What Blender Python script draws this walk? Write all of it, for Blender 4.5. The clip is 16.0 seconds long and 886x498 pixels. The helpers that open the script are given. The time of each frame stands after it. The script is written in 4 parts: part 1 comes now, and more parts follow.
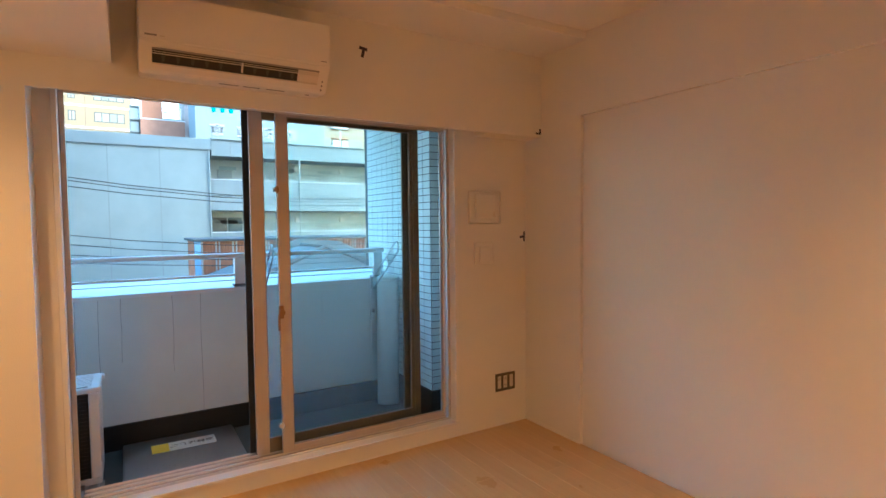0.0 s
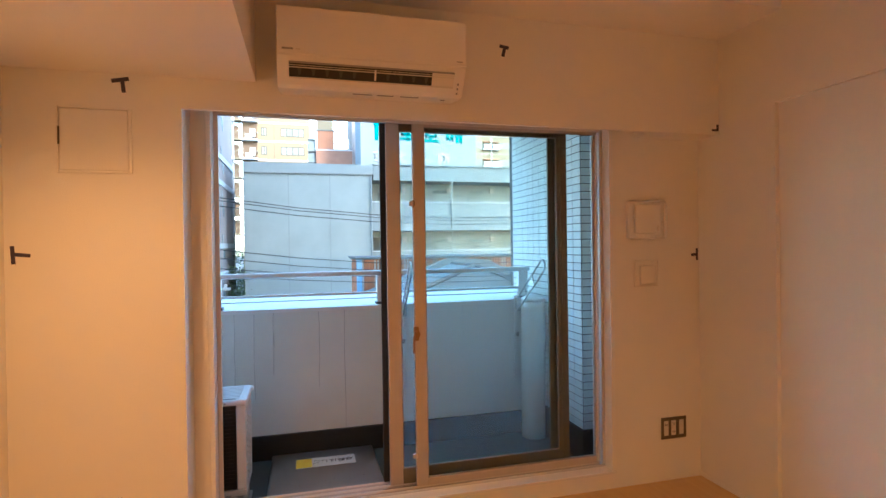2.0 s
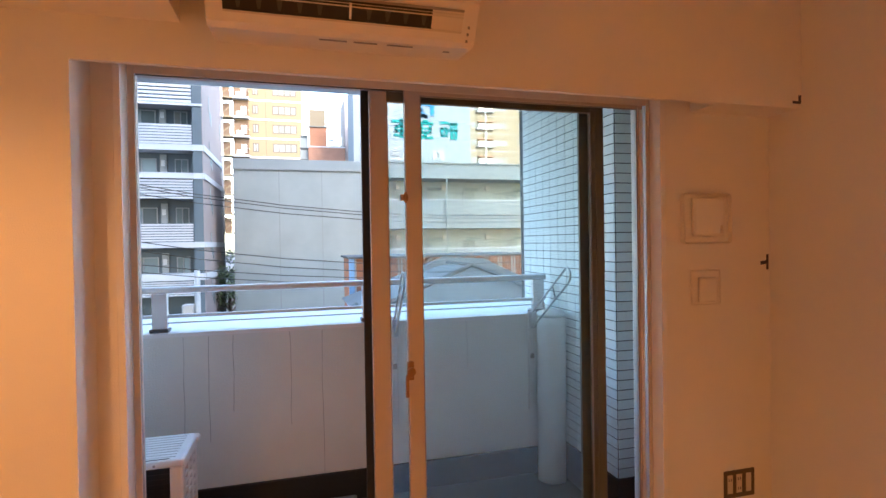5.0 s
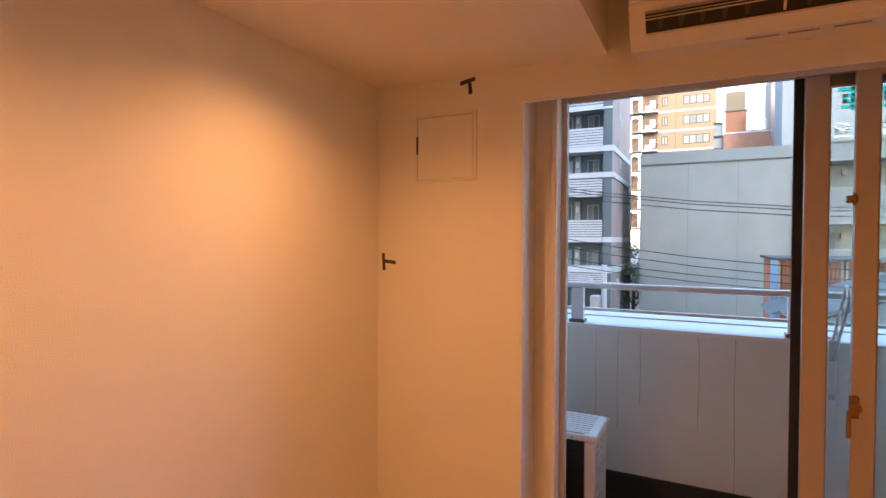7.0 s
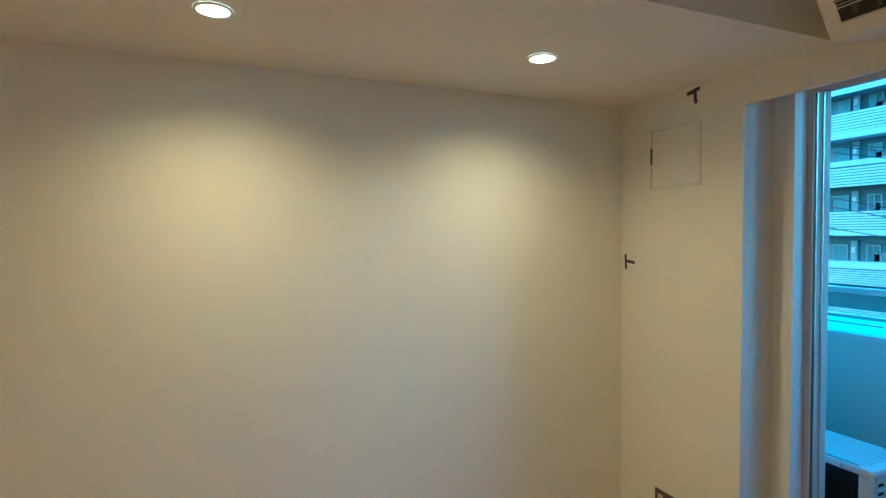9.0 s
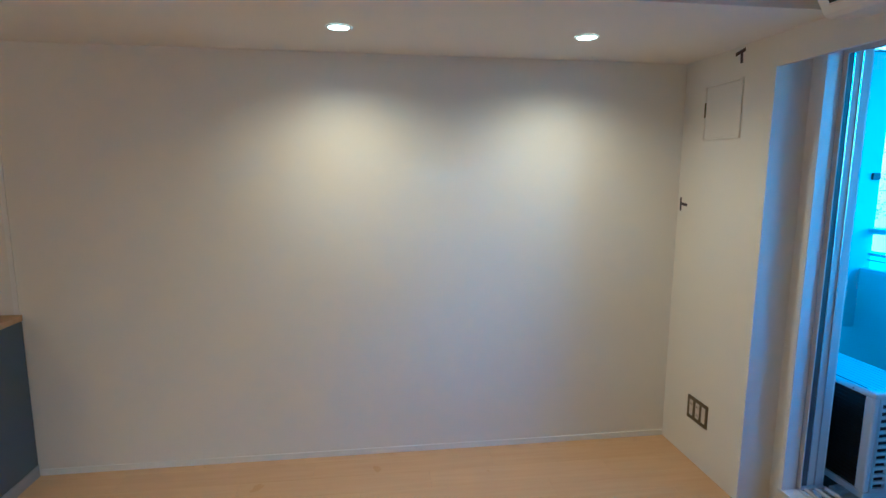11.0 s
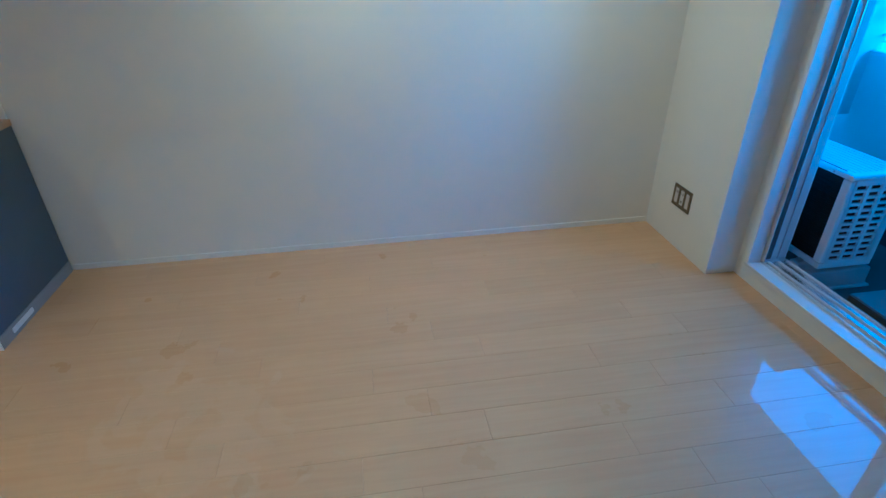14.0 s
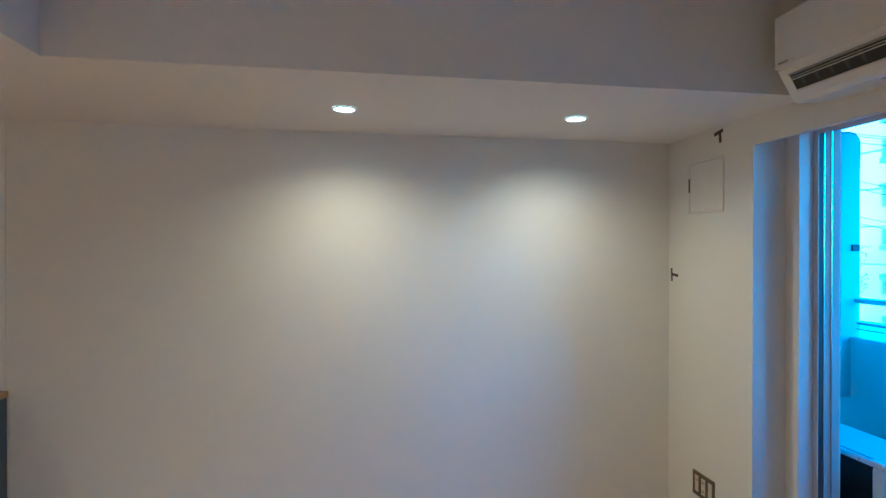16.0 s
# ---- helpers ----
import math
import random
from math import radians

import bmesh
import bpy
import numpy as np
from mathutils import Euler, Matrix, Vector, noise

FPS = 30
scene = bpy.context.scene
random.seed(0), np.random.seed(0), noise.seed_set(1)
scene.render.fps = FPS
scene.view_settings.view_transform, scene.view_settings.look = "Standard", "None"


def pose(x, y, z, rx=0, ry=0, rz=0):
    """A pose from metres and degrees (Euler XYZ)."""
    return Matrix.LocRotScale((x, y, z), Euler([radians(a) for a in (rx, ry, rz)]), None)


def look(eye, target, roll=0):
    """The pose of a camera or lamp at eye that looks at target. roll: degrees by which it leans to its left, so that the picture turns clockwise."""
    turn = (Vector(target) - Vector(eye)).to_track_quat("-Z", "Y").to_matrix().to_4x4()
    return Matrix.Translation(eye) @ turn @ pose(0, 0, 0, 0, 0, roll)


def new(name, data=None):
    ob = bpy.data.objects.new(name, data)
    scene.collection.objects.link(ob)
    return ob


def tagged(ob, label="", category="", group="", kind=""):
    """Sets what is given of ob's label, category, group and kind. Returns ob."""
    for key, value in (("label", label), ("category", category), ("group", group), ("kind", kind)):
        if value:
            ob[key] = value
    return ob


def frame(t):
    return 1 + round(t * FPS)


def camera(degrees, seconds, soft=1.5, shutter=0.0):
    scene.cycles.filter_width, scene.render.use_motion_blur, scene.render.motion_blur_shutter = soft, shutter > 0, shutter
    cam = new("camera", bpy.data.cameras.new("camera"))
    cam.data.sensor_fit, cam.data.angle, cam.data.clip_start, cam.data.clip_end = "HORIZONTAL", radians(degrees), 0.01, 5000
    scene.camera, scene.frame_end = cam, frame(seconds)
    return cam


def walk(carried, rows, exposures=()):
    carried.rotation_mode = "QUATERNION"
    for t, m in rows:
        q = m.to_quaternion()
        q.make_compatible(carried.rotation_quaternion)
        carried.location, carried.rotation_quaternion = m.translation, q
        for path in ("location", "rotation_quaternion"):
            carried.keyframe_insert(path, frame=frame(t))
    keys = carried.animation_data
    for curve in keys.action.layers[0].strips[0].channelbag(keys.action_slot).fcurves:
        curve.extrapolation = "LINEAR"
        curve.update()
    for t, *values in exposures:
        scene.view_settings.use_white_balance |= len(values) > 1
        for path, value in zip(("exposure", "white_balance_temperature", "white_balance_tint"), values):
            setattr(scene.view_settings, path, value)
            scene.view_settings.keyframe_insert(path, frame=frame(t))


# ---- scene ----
cam = camera(80.5, 16.0)
PATH = [
    (0, (0.939, -2.605, 1.354), (1.976, -0.898, 1.26), -0.6),
    (0.5, (1.046, -2.542, 1.356), (1.767, -0.678, 1.285), -1.3),
    (1, (1.058, -2.476, 1.365), (1.614, -0.555, 1.32), -1.2),
    (1.5, (1.073, -2.465, 1.366), (1.59, -0.533, 1.343), -0.9),
    (2, (1.1, -2.351, 1.336), (1.615, -0.418, 1.322), -0.8),
    (2.5, (1.146, -2.081, 1.331), (1.666, -0.15, 1.319), -0.8),
    (3, (1.222, -1.829, 1.345), (1.76, 0.097, 1.329), -0.8),
    (3.2, (1.219, -1.779, 1.369), (1.773, 0.143, 1.351), -1.1),
    (5.3, (1.239, -1.686, 1.376), (1.764, 0.243, 1.351), -0.8),
    (5.5, (1.184, -1.67, 1.384), (1.639, 0.278, 1.362), -0.4),
    (6, (1.106, -1.725, 1.396), (1.301, 0.266, 1.37), -0.3),
    (6.5, (1.082, -1.769, 1.395), (0.83, 0.214, 1.367), 0.2),
    (7, (1.22, -1.824, 1.411), (0.321, -0.038, 1.377), 0.3),
    (7.5, (1.369, -1.864, 1.408), (0.052, -0.359, 1.384), 0.6),
    (8, (1.529, -1.871, 1.414), (-0.006, -0.588, 1.404), 0.7),
    (8.5, (1.805, -1.742, 1.405), (0.069, -0.75, 1.372), 0.9),
    (9, (1.961, -1.718, 1.448), (0.112, -0.958, 1.394), -0.2),
    (9.2, (2.096, -1.687, 1.398), (0.192, -1.075, 1.373), 1.1),
    (11.3, (2.651, -1.625, 1.487), (0.691, -1.398, 1.159), -0.0),
    (11.5, (2.667, -1.664, 1.46), (0.724, -1.418, 1.051), 0.4),
    (12, (2.671, -1.647, 1.458), (0.808, -1.413, 0.768), 0.3),
    (12.5, (2.684, -1.667, 1.434), (0.936, -1.444, 0.487), 0.1),
    (13, (2.672, -1.692, 1.435), (1.03, -1.453, 0.32), -0.4),
    (13.5, (2.66, -1.688, 1.438), (1.038, -1.438, 0.294), -0.7),
    (14, (2.659, -1.663, 1.454), (0.94, -1.404, 0.466), -0.8),
    (14.5, (2.644, -1.674, 1.516), (0.811, -1.39, 0.769), -0.6),
    (15, (2.647, -1.685, 1.505), (0.723, -1.383, 1.051), -0.4),
    (15.5, (2.65, -1.676, 1.48), (0.68, -1.377, 1.305), -0.2),
    (16, (2.655, -1.675, 1.467), (0.679, -1.366, 1.461), 0.1),
]

# ---- world, sun, exposure ----
EXPO = [(0.0, 3.81, 5000, -9), (1.5, 3.87, 5350, -3), (3.2, 3.77, 5800, 3), (5.5, 3.72, 6450, 14), (7.0, 3.42, 6500, 14), (8.0, 3.4, 5900, 1), (8.6, 3.35, 4300, -23), (9.2, 3.4, 3000, -37), (11.3, 3.5, 2860, -21), (12.2, 3.43, 2620, -21), (13.5, 3.43, 2500, -23), (14.5, 3.40, 2620, -19), (16.0, 3.45, 2850, -21)]
walk(cam, [(t, look(eye, target, roll)) for t, eye, target, roll in PATH], EXPO)

world = bpy.data.worlds.new("sky_world")
scene.world = world
world.use_nodes = True
wn = world.node_tree.nodes
sky = wn.new("ShaderNodeTexSky")
sky.sky_type = "NISHITA"
sky.sun_disc = False
SUN_EL, SUN_AZ = 30.0, 165.0      # azimuth measured clockwise from +y
sky.sun_elevation = radians(SUN_EL)
sky.sun_rotation = radians(SUN_AZ)
sky.dust_density = 1.5
sky.air_density = 1.2
sky.ozone_density = 1.6
world.node_tree.links.new(sky.outputs[0], wn["Background"].inputs[0])
wn["Background"].inputs[1].default_value = 0.15

sun = new("sun", bpy.data.lights.new("sun", "SUN"))
sun.data.energy, sun.data.angle, sun.data.color = 0.5, radians(3), (1.0, 0.86, 0.70)
a, e = radians(SUN_AZ), radians(SUN_EL)
sun.matrix_world = look((math.sin(a) * math.cos(e) * 60, math.cos(a) * math.cos(e) * 60, math.sin(e) * 60), (0, 0, 0))

LAMP_W, WARM = 3.9, (1.0, 0.415, 0.128)
# the last two are unseen, added to brighten the east wall and floor
DOWNLIGHTS = [(0.45, -0.735), (0.45, -1.745), (2.7, -2.85), (2.7, -4.0)]

# ---- materials ----
MATS = {}


def material(name, color, rough=0.6, metal=0.0, scale=6.0, vary=0.08, bump=0.1, bump_scale=80.0, spec=0.5, emit=None, strength=0.0, rnd=0.0, coat=0.0):
    if name in MATS:
        return MATS[name]
    m = bpy.data.materials.new(name)
    m.use_nodes = True
    nt = m.node_tree
    b = nt.nodes["Principled BSDF"]
    b.inputs["Roughness"].default_value = rough
    b.inputs["Metallic"].default_value = metal
    b.inputs["Specular IOR Level"].default_value = spec
    b.inputs["Coat Weight"].default_value = coat
    co = nt.nodes.new("ShaderNodeTexCoord")
    n1 = nt.nodes.new("ShaderNodeTexNoise")
    n1.inputs["Scale"].default_value = scale
    n1.inputs["Detail"].default_value = 5
    nt.links.new(co.outputs["Object"], n1.inputs["Vector"])
    mix = nt.nodes.new("ShaderNodeMix")
    mix.data_type = "RGBA"
    c = Vector(color)
    mix.inputs[6].default_value = (*(c * (1 - vary)), 1)
    mix.inputs[7].default_value = (*[min(1, v * (1 + vary)) for v in c], 1)
    nt.links.new(n1.outputs[0], mix.inputs[0])
    out = mix.outputs[2]
    if rnd:
        oi = nt.nodes.new("ShaderNodeObjectInfo")
        mr = nt.nodes.new("ShaderNodeMapRange")
        mr.inputs[3].default_value, mr.inputs[4].default_value = 1 - rnd, 1 + rnd
        nt.links.new(oi.outputs["Random"], mr.inputs[0])
        hsv = nt.nodes.new("ShaderNodeHueSaturation")
        nt.links.new(mr.outputs[0], hsv.inputs["Value"])
        nt.links.new(out, hsv.inputs["Color"])
        out = hsv.outputs[0]
    nt.links.new(out, b.inputs["Base Color"])
    if bump:
        n2 = nt.nodes.new("ShaderNodeTexNoise")
        n2.inputs["Scale"].default_value = bump_scale
        n2.inputs["Detail"].default_value = 4
        nt.links.new(co.outputs["Object"], n2.inputs["Vector"])
        bp = nt.nodes.new("ShaderNodeBump")
        bp.inputs["Strength"].default_value = bump
        bp.inputs["Distance"].default_value = 0.004
        nt.links.new(n2.outputs[0], bp.inputs["Height"])
        nt.links.new(bp.outputs[0], b.inputs["Normal"])
    if emit:
        b.inputs["Emission Color"].default_value = (*emit, 1)
        b.inputs["Emission Strength"].default_value = strength
    MATS[name] = m
    return m


def glass_material(name, tint=(0.965, 1.0, 0.99), gloss=0.08):
    m = bpy.data.materials.new(name)
    m.use_nodes = True
    nt = m.node_tree
    nt.nodes.remove(nt.nodes["Principled BSDF"])
    tr = nt.nodes.new("ShaderNodeBsdfTransparent")
    tr.inputs[0].default_value = (*tint, 1)
    gl = nt.nodes.new("ShaderNodeBsdfGlossy")
    gl.inputs["Roughness"].default_value = 0.02
    fr = nt.nodes.new("ShaderNodeFresnel")
    fr.inputs[0].default_value = 1.2
    mx = nt.nodes.new("ShaderNodeMixShader")
    nt.links.new(fr.outputs[0], mx.inputs[0])
    nt.links.new(tr.outputs[0], mx.inputs[1])
    nt.links.new(gl.outputs[0], mx.inputs[2])
    nt.links.new(mx.outputs[0], nt.nodes["Material Output"].inputs[0])
    MATS[name] = m
    return m


def mesh_screen_material():
    m = bpy.data.materials.new("insect_mesh")
    m.use_nodes = True
    nt = m.node_tree
    b = nt.nodes["Principled BSDF"]
    nt.nodes.remove(b)
    b = nt.nodes.new("ShaderNodeBsdfTranslucent")
    b.inputs[0].default_value = (0.80, 0.83, 0.78, 1)
    tr = nt.nodes.new("ShaderNodeBsdfTransparent")
    mx = nt.nodes.new("ShaderNodeMixShader")
    mx.inputs[0].default_value = 0.07
    nt.links.new(tr.outputs[0], mx.inputs[1])
    nt.links.new(b.outputs[0], mx.inputs[2])
    nt.links.new(mx.outputs[0], nt.nodes["Material Output"].inputs[0])
    return m


def plank_material():
    m = bpy.data.materials.new("pale_wood_flooring")
    m.use_nodes = True
    nt = m.node_tree
    b = nt.nodes["Principled BSDF"]
    b.inputs["Coat Weight"].default_value = 0.7
    b.inputs["Coat Roughness"].default_value = 0.022
    b.inputs["Specular IOR Level"].default_value = 0.25
    co = nt.nodes.new("ShaderNodeTexCoord")
    mp = nt.nodes.new("ShaderNodeMapping")
    mp.inputs["Scale"].default_value = (38, 2.2, 10)
    oi = nt.nodes.new("ShaderNodeObjectInfo")
    cb = nt.nodes.new("ShaderNodeCombineXYZ")
    ml = nt.nodes.new("ShaderNodeMath")
    ml.operation = "MULTIPLY"
    ml.inputs[1].default_value = 37.0
    nt.links.new(oi.outputs["Random"], ml.inputs[0])
    nt.links.new(ml.outputs[0], cb.inputs[1])
    nt.links.new(cb.outputs[0], mp.inputs["Location"])
    nt.links.new(co.outputs["Object"], mp.inputs["Vector"])
    n = nt.nodes.new("ShaderNodeTexNoise")
    n.inputs["Scale"].default_value = 1.0
    n.inputs["Detail"].default_value = 6
    n.inputs["Distortion"].default_value = 0.6
    nt.links.new(mp.outputs[0], n.inputs["Vector"])
    ramp = nt.nodes.new("ShaderNodeValToRGB")
    ramp.color_ramp.elements[0].position, ramp.color_ramp.elements[0].color = 0.25, (0.56, 0.362, 0.145, 1)
    ramp.color_ramp.elements[1].position, ramp.color_ramp.elements[1].color = 0.75, (0.61, 0.412, 0.177, 1)
    nt.links.new(n.outputs[0], ramp.inputs[0])
    hsv = nt.nodes.new("ShaderNodeHueSaturation")
    mr = nt.nodes.new("ShaderNodeMapRange")
    mr.inputs[3].default_value, mr.inputs[4].default_value = 0.97, 1.03
    nt.links.new(oi.outputs["Random"], mr.inputs[0])
    nt.links.new(mr.outputs[0], hsv.inputs["Value"])
    nt.links.new(ramp.outputs[0], hsv.inputs["Color"])
    nt.links.new(hsv.outputs[0], b.inputs["Base Color"])
    geo = nt.nodes.new("ShaderNodeNewGeometry")
    big = nt.nodes.new("ShaderNodeTexNoise")
    big.inputs["Scale"].default_value = 3.0
    big.inputs["Detail"].default_value = 5
    nt.links.new(geo.outputs["Position"], big.inputs["Vector"])
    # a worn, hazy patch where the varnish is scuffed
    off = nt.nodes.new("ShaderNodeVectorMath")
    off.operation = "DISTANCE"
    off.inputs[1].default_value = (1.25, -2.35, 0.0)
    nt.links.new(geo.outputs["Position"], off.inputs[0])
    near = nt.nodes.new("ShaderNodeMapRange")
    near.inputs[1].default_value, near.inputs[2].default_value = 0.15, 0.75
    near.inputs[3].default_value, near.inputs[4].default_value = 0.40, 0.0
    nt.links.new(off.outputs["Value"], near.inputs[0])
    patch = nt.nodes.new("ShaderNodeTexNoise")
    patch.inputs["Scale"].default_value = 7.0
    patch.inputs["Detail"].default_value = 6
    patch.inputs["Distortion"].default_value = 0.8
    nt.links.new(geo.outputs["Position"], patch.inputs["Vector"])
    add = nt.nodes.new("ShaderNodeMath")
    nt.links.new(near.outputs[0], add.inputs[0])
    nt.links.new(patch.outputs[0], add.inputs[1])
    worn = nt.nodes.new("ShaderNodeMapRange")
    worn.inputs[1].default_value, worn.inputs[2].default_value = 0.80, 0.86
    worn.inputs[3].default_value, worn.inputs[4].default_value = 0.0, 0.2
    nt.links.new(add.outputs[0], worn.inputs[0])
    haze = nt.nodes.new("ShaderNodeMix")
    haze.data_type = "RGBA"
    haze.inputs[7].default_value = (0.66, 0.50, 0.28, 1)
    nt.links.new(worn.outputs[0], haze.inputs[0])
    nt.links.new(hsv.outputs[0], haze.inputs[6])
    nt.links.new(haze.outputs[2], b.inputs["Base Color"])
    cr = nt.nodes.new("ShaderNodeMapRange")
    cr.inputs[2].default_value = 0.2
    cr.inputs[3].default_value, cr.inputs[4].default_value = 0.022, 0.16
    nt.links.new(worn.outputs[0], cr.inputs[0])
    nt.links.new(cr.outputs[0], b.inputs["Coat Roughness"])
    rr = nt.nodes.new("ShaderNodeMapRange")
    rr.inputs[1].default_value, rr.inputs[2].default_value = 0.3, 0.75
    rr.inputs[3].default_value, rr.inputs[4].default_value = 0.26, 0.42
    nt.links.new(big.outputs[0], rr.inputs[0])
    nt.links.new(rr.outputs[0], b.inputs["Roughness"])
    bp = nt.nodes.new("ShaderNodeBump")
    bp.inputs["Strength"].default_value = 0.02
    bp.inputs["Distance"].default_value = 0.002
    nt.links.new(n.outputs[0], bp.inputs["Height"])
    nt.links.new(bp.outputs[0], b.inputs["Normal"])
    return m


WALLPAPER = material("white_wallpaper", (0.80, 0.775, 0.73), 0.75, bump=0.35, bump_scale=260, vary=0.02, scale=2.0, spec=0.3)
CEILP = material("white_ceiling_paper", (0.82, 0.79, 0.75), 0.8, bump=0.25, bump_scale=220, vary=0.02, scale=2.0, spec=0.3)
TRIM = material("white_trim_film", (0.80, 0.79, 0.77), 0.4, bump=0.03, vary=0.02)
CURB = material("cream_sill_face", (0.74, 0.68, 0.60), 0.5, bump=0.05, vary=0.04)
ALU = material("champagne_aluminium", (0.5, 0.445, 0.41), 0.35, 0.3, bump=0.03, vary=0.04, scale=20)
ALU_J = material("pale_champagne_aluminium", (0.60, 0.575, 0.55), 0.5, 0.0, bump=0.02, vary=0.03, scale=20)
# window aluminium darkened in colour for parts the room lamps reach less
ALU_D = material("darkened_aluminium", (0.145, 0.13, 0.10), 0.4, 0.3, bump=0.03, vary=0.04, scale=20)
ALU_W = material("silver_aluminium", (0.75, 0.76, 0.77), 0.25, 0.85, bump=0.03, vary=0.04, scale=20)
DARKAL = material("dark_track", (0.10, 0.10, 0.10), 0.5, 0.3, bump=0.05)
RUBBER = material("black_rubber", (0.012, 0.012, 0.013), 0.6, bump=0.05)
BRONZE = material("bronze_lock", (0.28, 0.17, 0.09), 0.4, 0.6, bump=0.03)
ACWHITE = material("warm_white_plastic", (0.80, 0.77, 0.72), 0.35, bump=0.02, vary=0.01)
ACGREY = material("grey_plastic", (0.30, 0.29, 0.28), 0.5, bump=0.03)
VANE = material("dark_vane_plastic", (0.055, 0.053, 0.05), 0.5, bump=0)
BLACKP = material("black_plastic", (0.012, 0.012, 0.013), 0.55, bump=0.03)
TAPE = material("dark_masking_tape", (0.045, 0.035, 0.075), 0.6, bump=0.2, vary=0.15, scale=40)
PLATE = material("bronze_steel_plate", (0.17, 0.14, 0.11), 0.38, 0.7, bump=0.03)
CRACKM = material("grey_crack", (0.40, 0.42, 0.42), 0.8, bump=0)
SILLM = material("glossy_white_sill", (0.80, 0.80, 0.79), 0.22, bump=0.02, vary=0.02, coat=0.6)
SOCKET = material("ivory_socket", (0.66, 0.61, 0.52), 0.45, bump=0.02)
CONC = material("painted_balcony_wall", (0.71, 0.74, 0.715), 0.75, bump=0.5, bump_scale=120, vary=0.10, scale=3.0)
CAPM = material("light_coping", (0.74, 0.77, 0.78), 0.65, bump=0.3, bump_scale=90, vary=0.06, scale=5)
MEMBRANE = material("black_waterproofing", (0.013, 0.0135, 0.015), 0.55, bump=0.4, bump_scale=60, vary=0.2)
BALFLOOR = material("grey_balcony_sheet", (0.075, 0.088, 0.092), 0.6, bump=0.4, bump_scale=90, vary=0.2)
RAILM = material("pale_painted_rail", (0.66, 0.68, 0.69), 0.4, 0.2, bump=0.03, vary=0.03)
STEEL = material("stainless_steel", (0.42, 0.44, 0.46), 0.32, 0.9, bump=0.08, bump_scale=30, vary=0.08, scale=12)
TILE = material("glazed_white_tile", (0.7, 0.75, 0.75), 0.25, bump=0.08, vary=0.05, rnd=0.06)
GROUT = material("dark_grout", (0.055, 0.06, 0.062), 0.9, bump=0.3)
COND = material("ivory_painted_steel", (0.74, 0.75, 0.74), 0.4, bump=0.03, vary=0.03)
FOOTM = material("pale_grey_plastic", (0.46, 0.48, 0.48), 0.55, bump=0.03)
FIN = material("black_coil_fins", (0.02, 0.02, 0.022), 0.5, 0.3, bump=0.1)
WRAP = material("white_wrapped_roll", (0.76, 0.78, 0.76), 0.35, bump=0.5, bump_scale=25, vary=0.06, scale=8, coat=0.4)
CABSIDE = material("navy_grey_laminate", (0.075, 0.10, 0.15), 0.45, bump=0.03, vary=0.05)
WOODTOP = material("oak_worktop", (0.46, 0.31, 0.16), 0.4, bump=0.08, vary=0.18, scale=14)
KICK = material("grey_kick_board", (0.30, 0.30, 0.29), 0.4, bump=0.03)
PALELABEL = material("white_label", (0.75, 0.78, 0.78), 0.5, bump=0)
YELLOW = material("yellow_label", (0.85, 0.65, 0.05), 0.5, bump=0)
INK = material("black_ink", (0.01, 0.01, 0.01), 0.5, bump=0)
PARTB = material("pale_partition_board", (0.66, 0.70, 0.72), 0.5, bump=0.05, vary=0.03)
WALLTILE = material("white_kitchen_panel", (0.80, 0.78, 0.74), 0.2, bump=0.02, vary=0.02)
GLASS = glass_material("window_glass")
FARGLASS = material("dark_window_glass", (0.10, 0.13, 0.14), 0.35, bump=0, spec=0.12, vary=0.3, scale=0.6, rnd=0.5)
CURTAINW = material("pale_curtained_window", (0.126, 0.131, 0.126), 0.7, bump=0, spec=0.05, rnd=0.2)
LAMPM = material("lamp_diffuser", (0.9, 0.9, 0.9), 0.4, bump=0, emit=(1.0, 0.66, 0.34), strength=1.1)
LEDM = material("led_centre", (0.9, 0.9, 0.9), 0.4, bump=0, emit=(1.0, 0.74, 0.45), strength=6)
SCREEN = mesh_screen_material()
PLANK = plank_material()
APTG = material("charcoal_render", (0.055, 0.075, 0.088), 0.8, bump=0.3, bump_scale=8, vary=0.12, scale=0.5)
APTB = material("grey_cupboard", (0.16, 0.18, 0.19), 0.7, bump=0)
# render made paler and pinker for the light on the side wall
APTL = material("sidelit_render", (0.18, 0.15, 0.144), 0.8, bump=0.3, bump_scale=8, vary=0.12, scale=0.5)
SLAT = material("white_aluminium_slat", (0.31, 0.33, 0.355), 0.45, bump=0, vary=0.03)
SLABW = material("white_slab_edge", (0.30, 0.32, 0.345), 0.7, bump=0.1, vary=0.05, scale=1)
ACONC = material("weathered_concrete", (0.157, 0.176, 0.173), 0.85, bump=0.4, bump_scale=5, vary=0.24, scale=0.55)
ACONC2 = material("grey_concrete_band", (0.138, 0.157, 0.16), 0.85, bump=0.3, bump_scale=5, vary=0.12, scale=0.7)
JOINT = material("dark_joint", (0.14, 0.15, 0.15), 0.9, bump=0)
TOWER = material("buff_tile_facade", (0.12, 0.086, 0.047), 0.8, bump=0.2, bump_scale=3, vary=0.08, scale=0.3)
GREYW = material("grey_window_frame", (0.10, 0.10, 0.095), 0.6, bump=0)
WINB = material("brown_window_frame", (0.035, 0.028, 0.02), 0.6, bump=0)
# dark brown that carries the shade of the tower's recesses; also colours a joint
BROWNW = material("shade_brown", (0.075, 0.045, 0.025), 0.8, bump=0)
PINKW = material("pale_pink_facade", (0.20, 0.175, 0.165), 0.8, bump=0, vary=0.04)
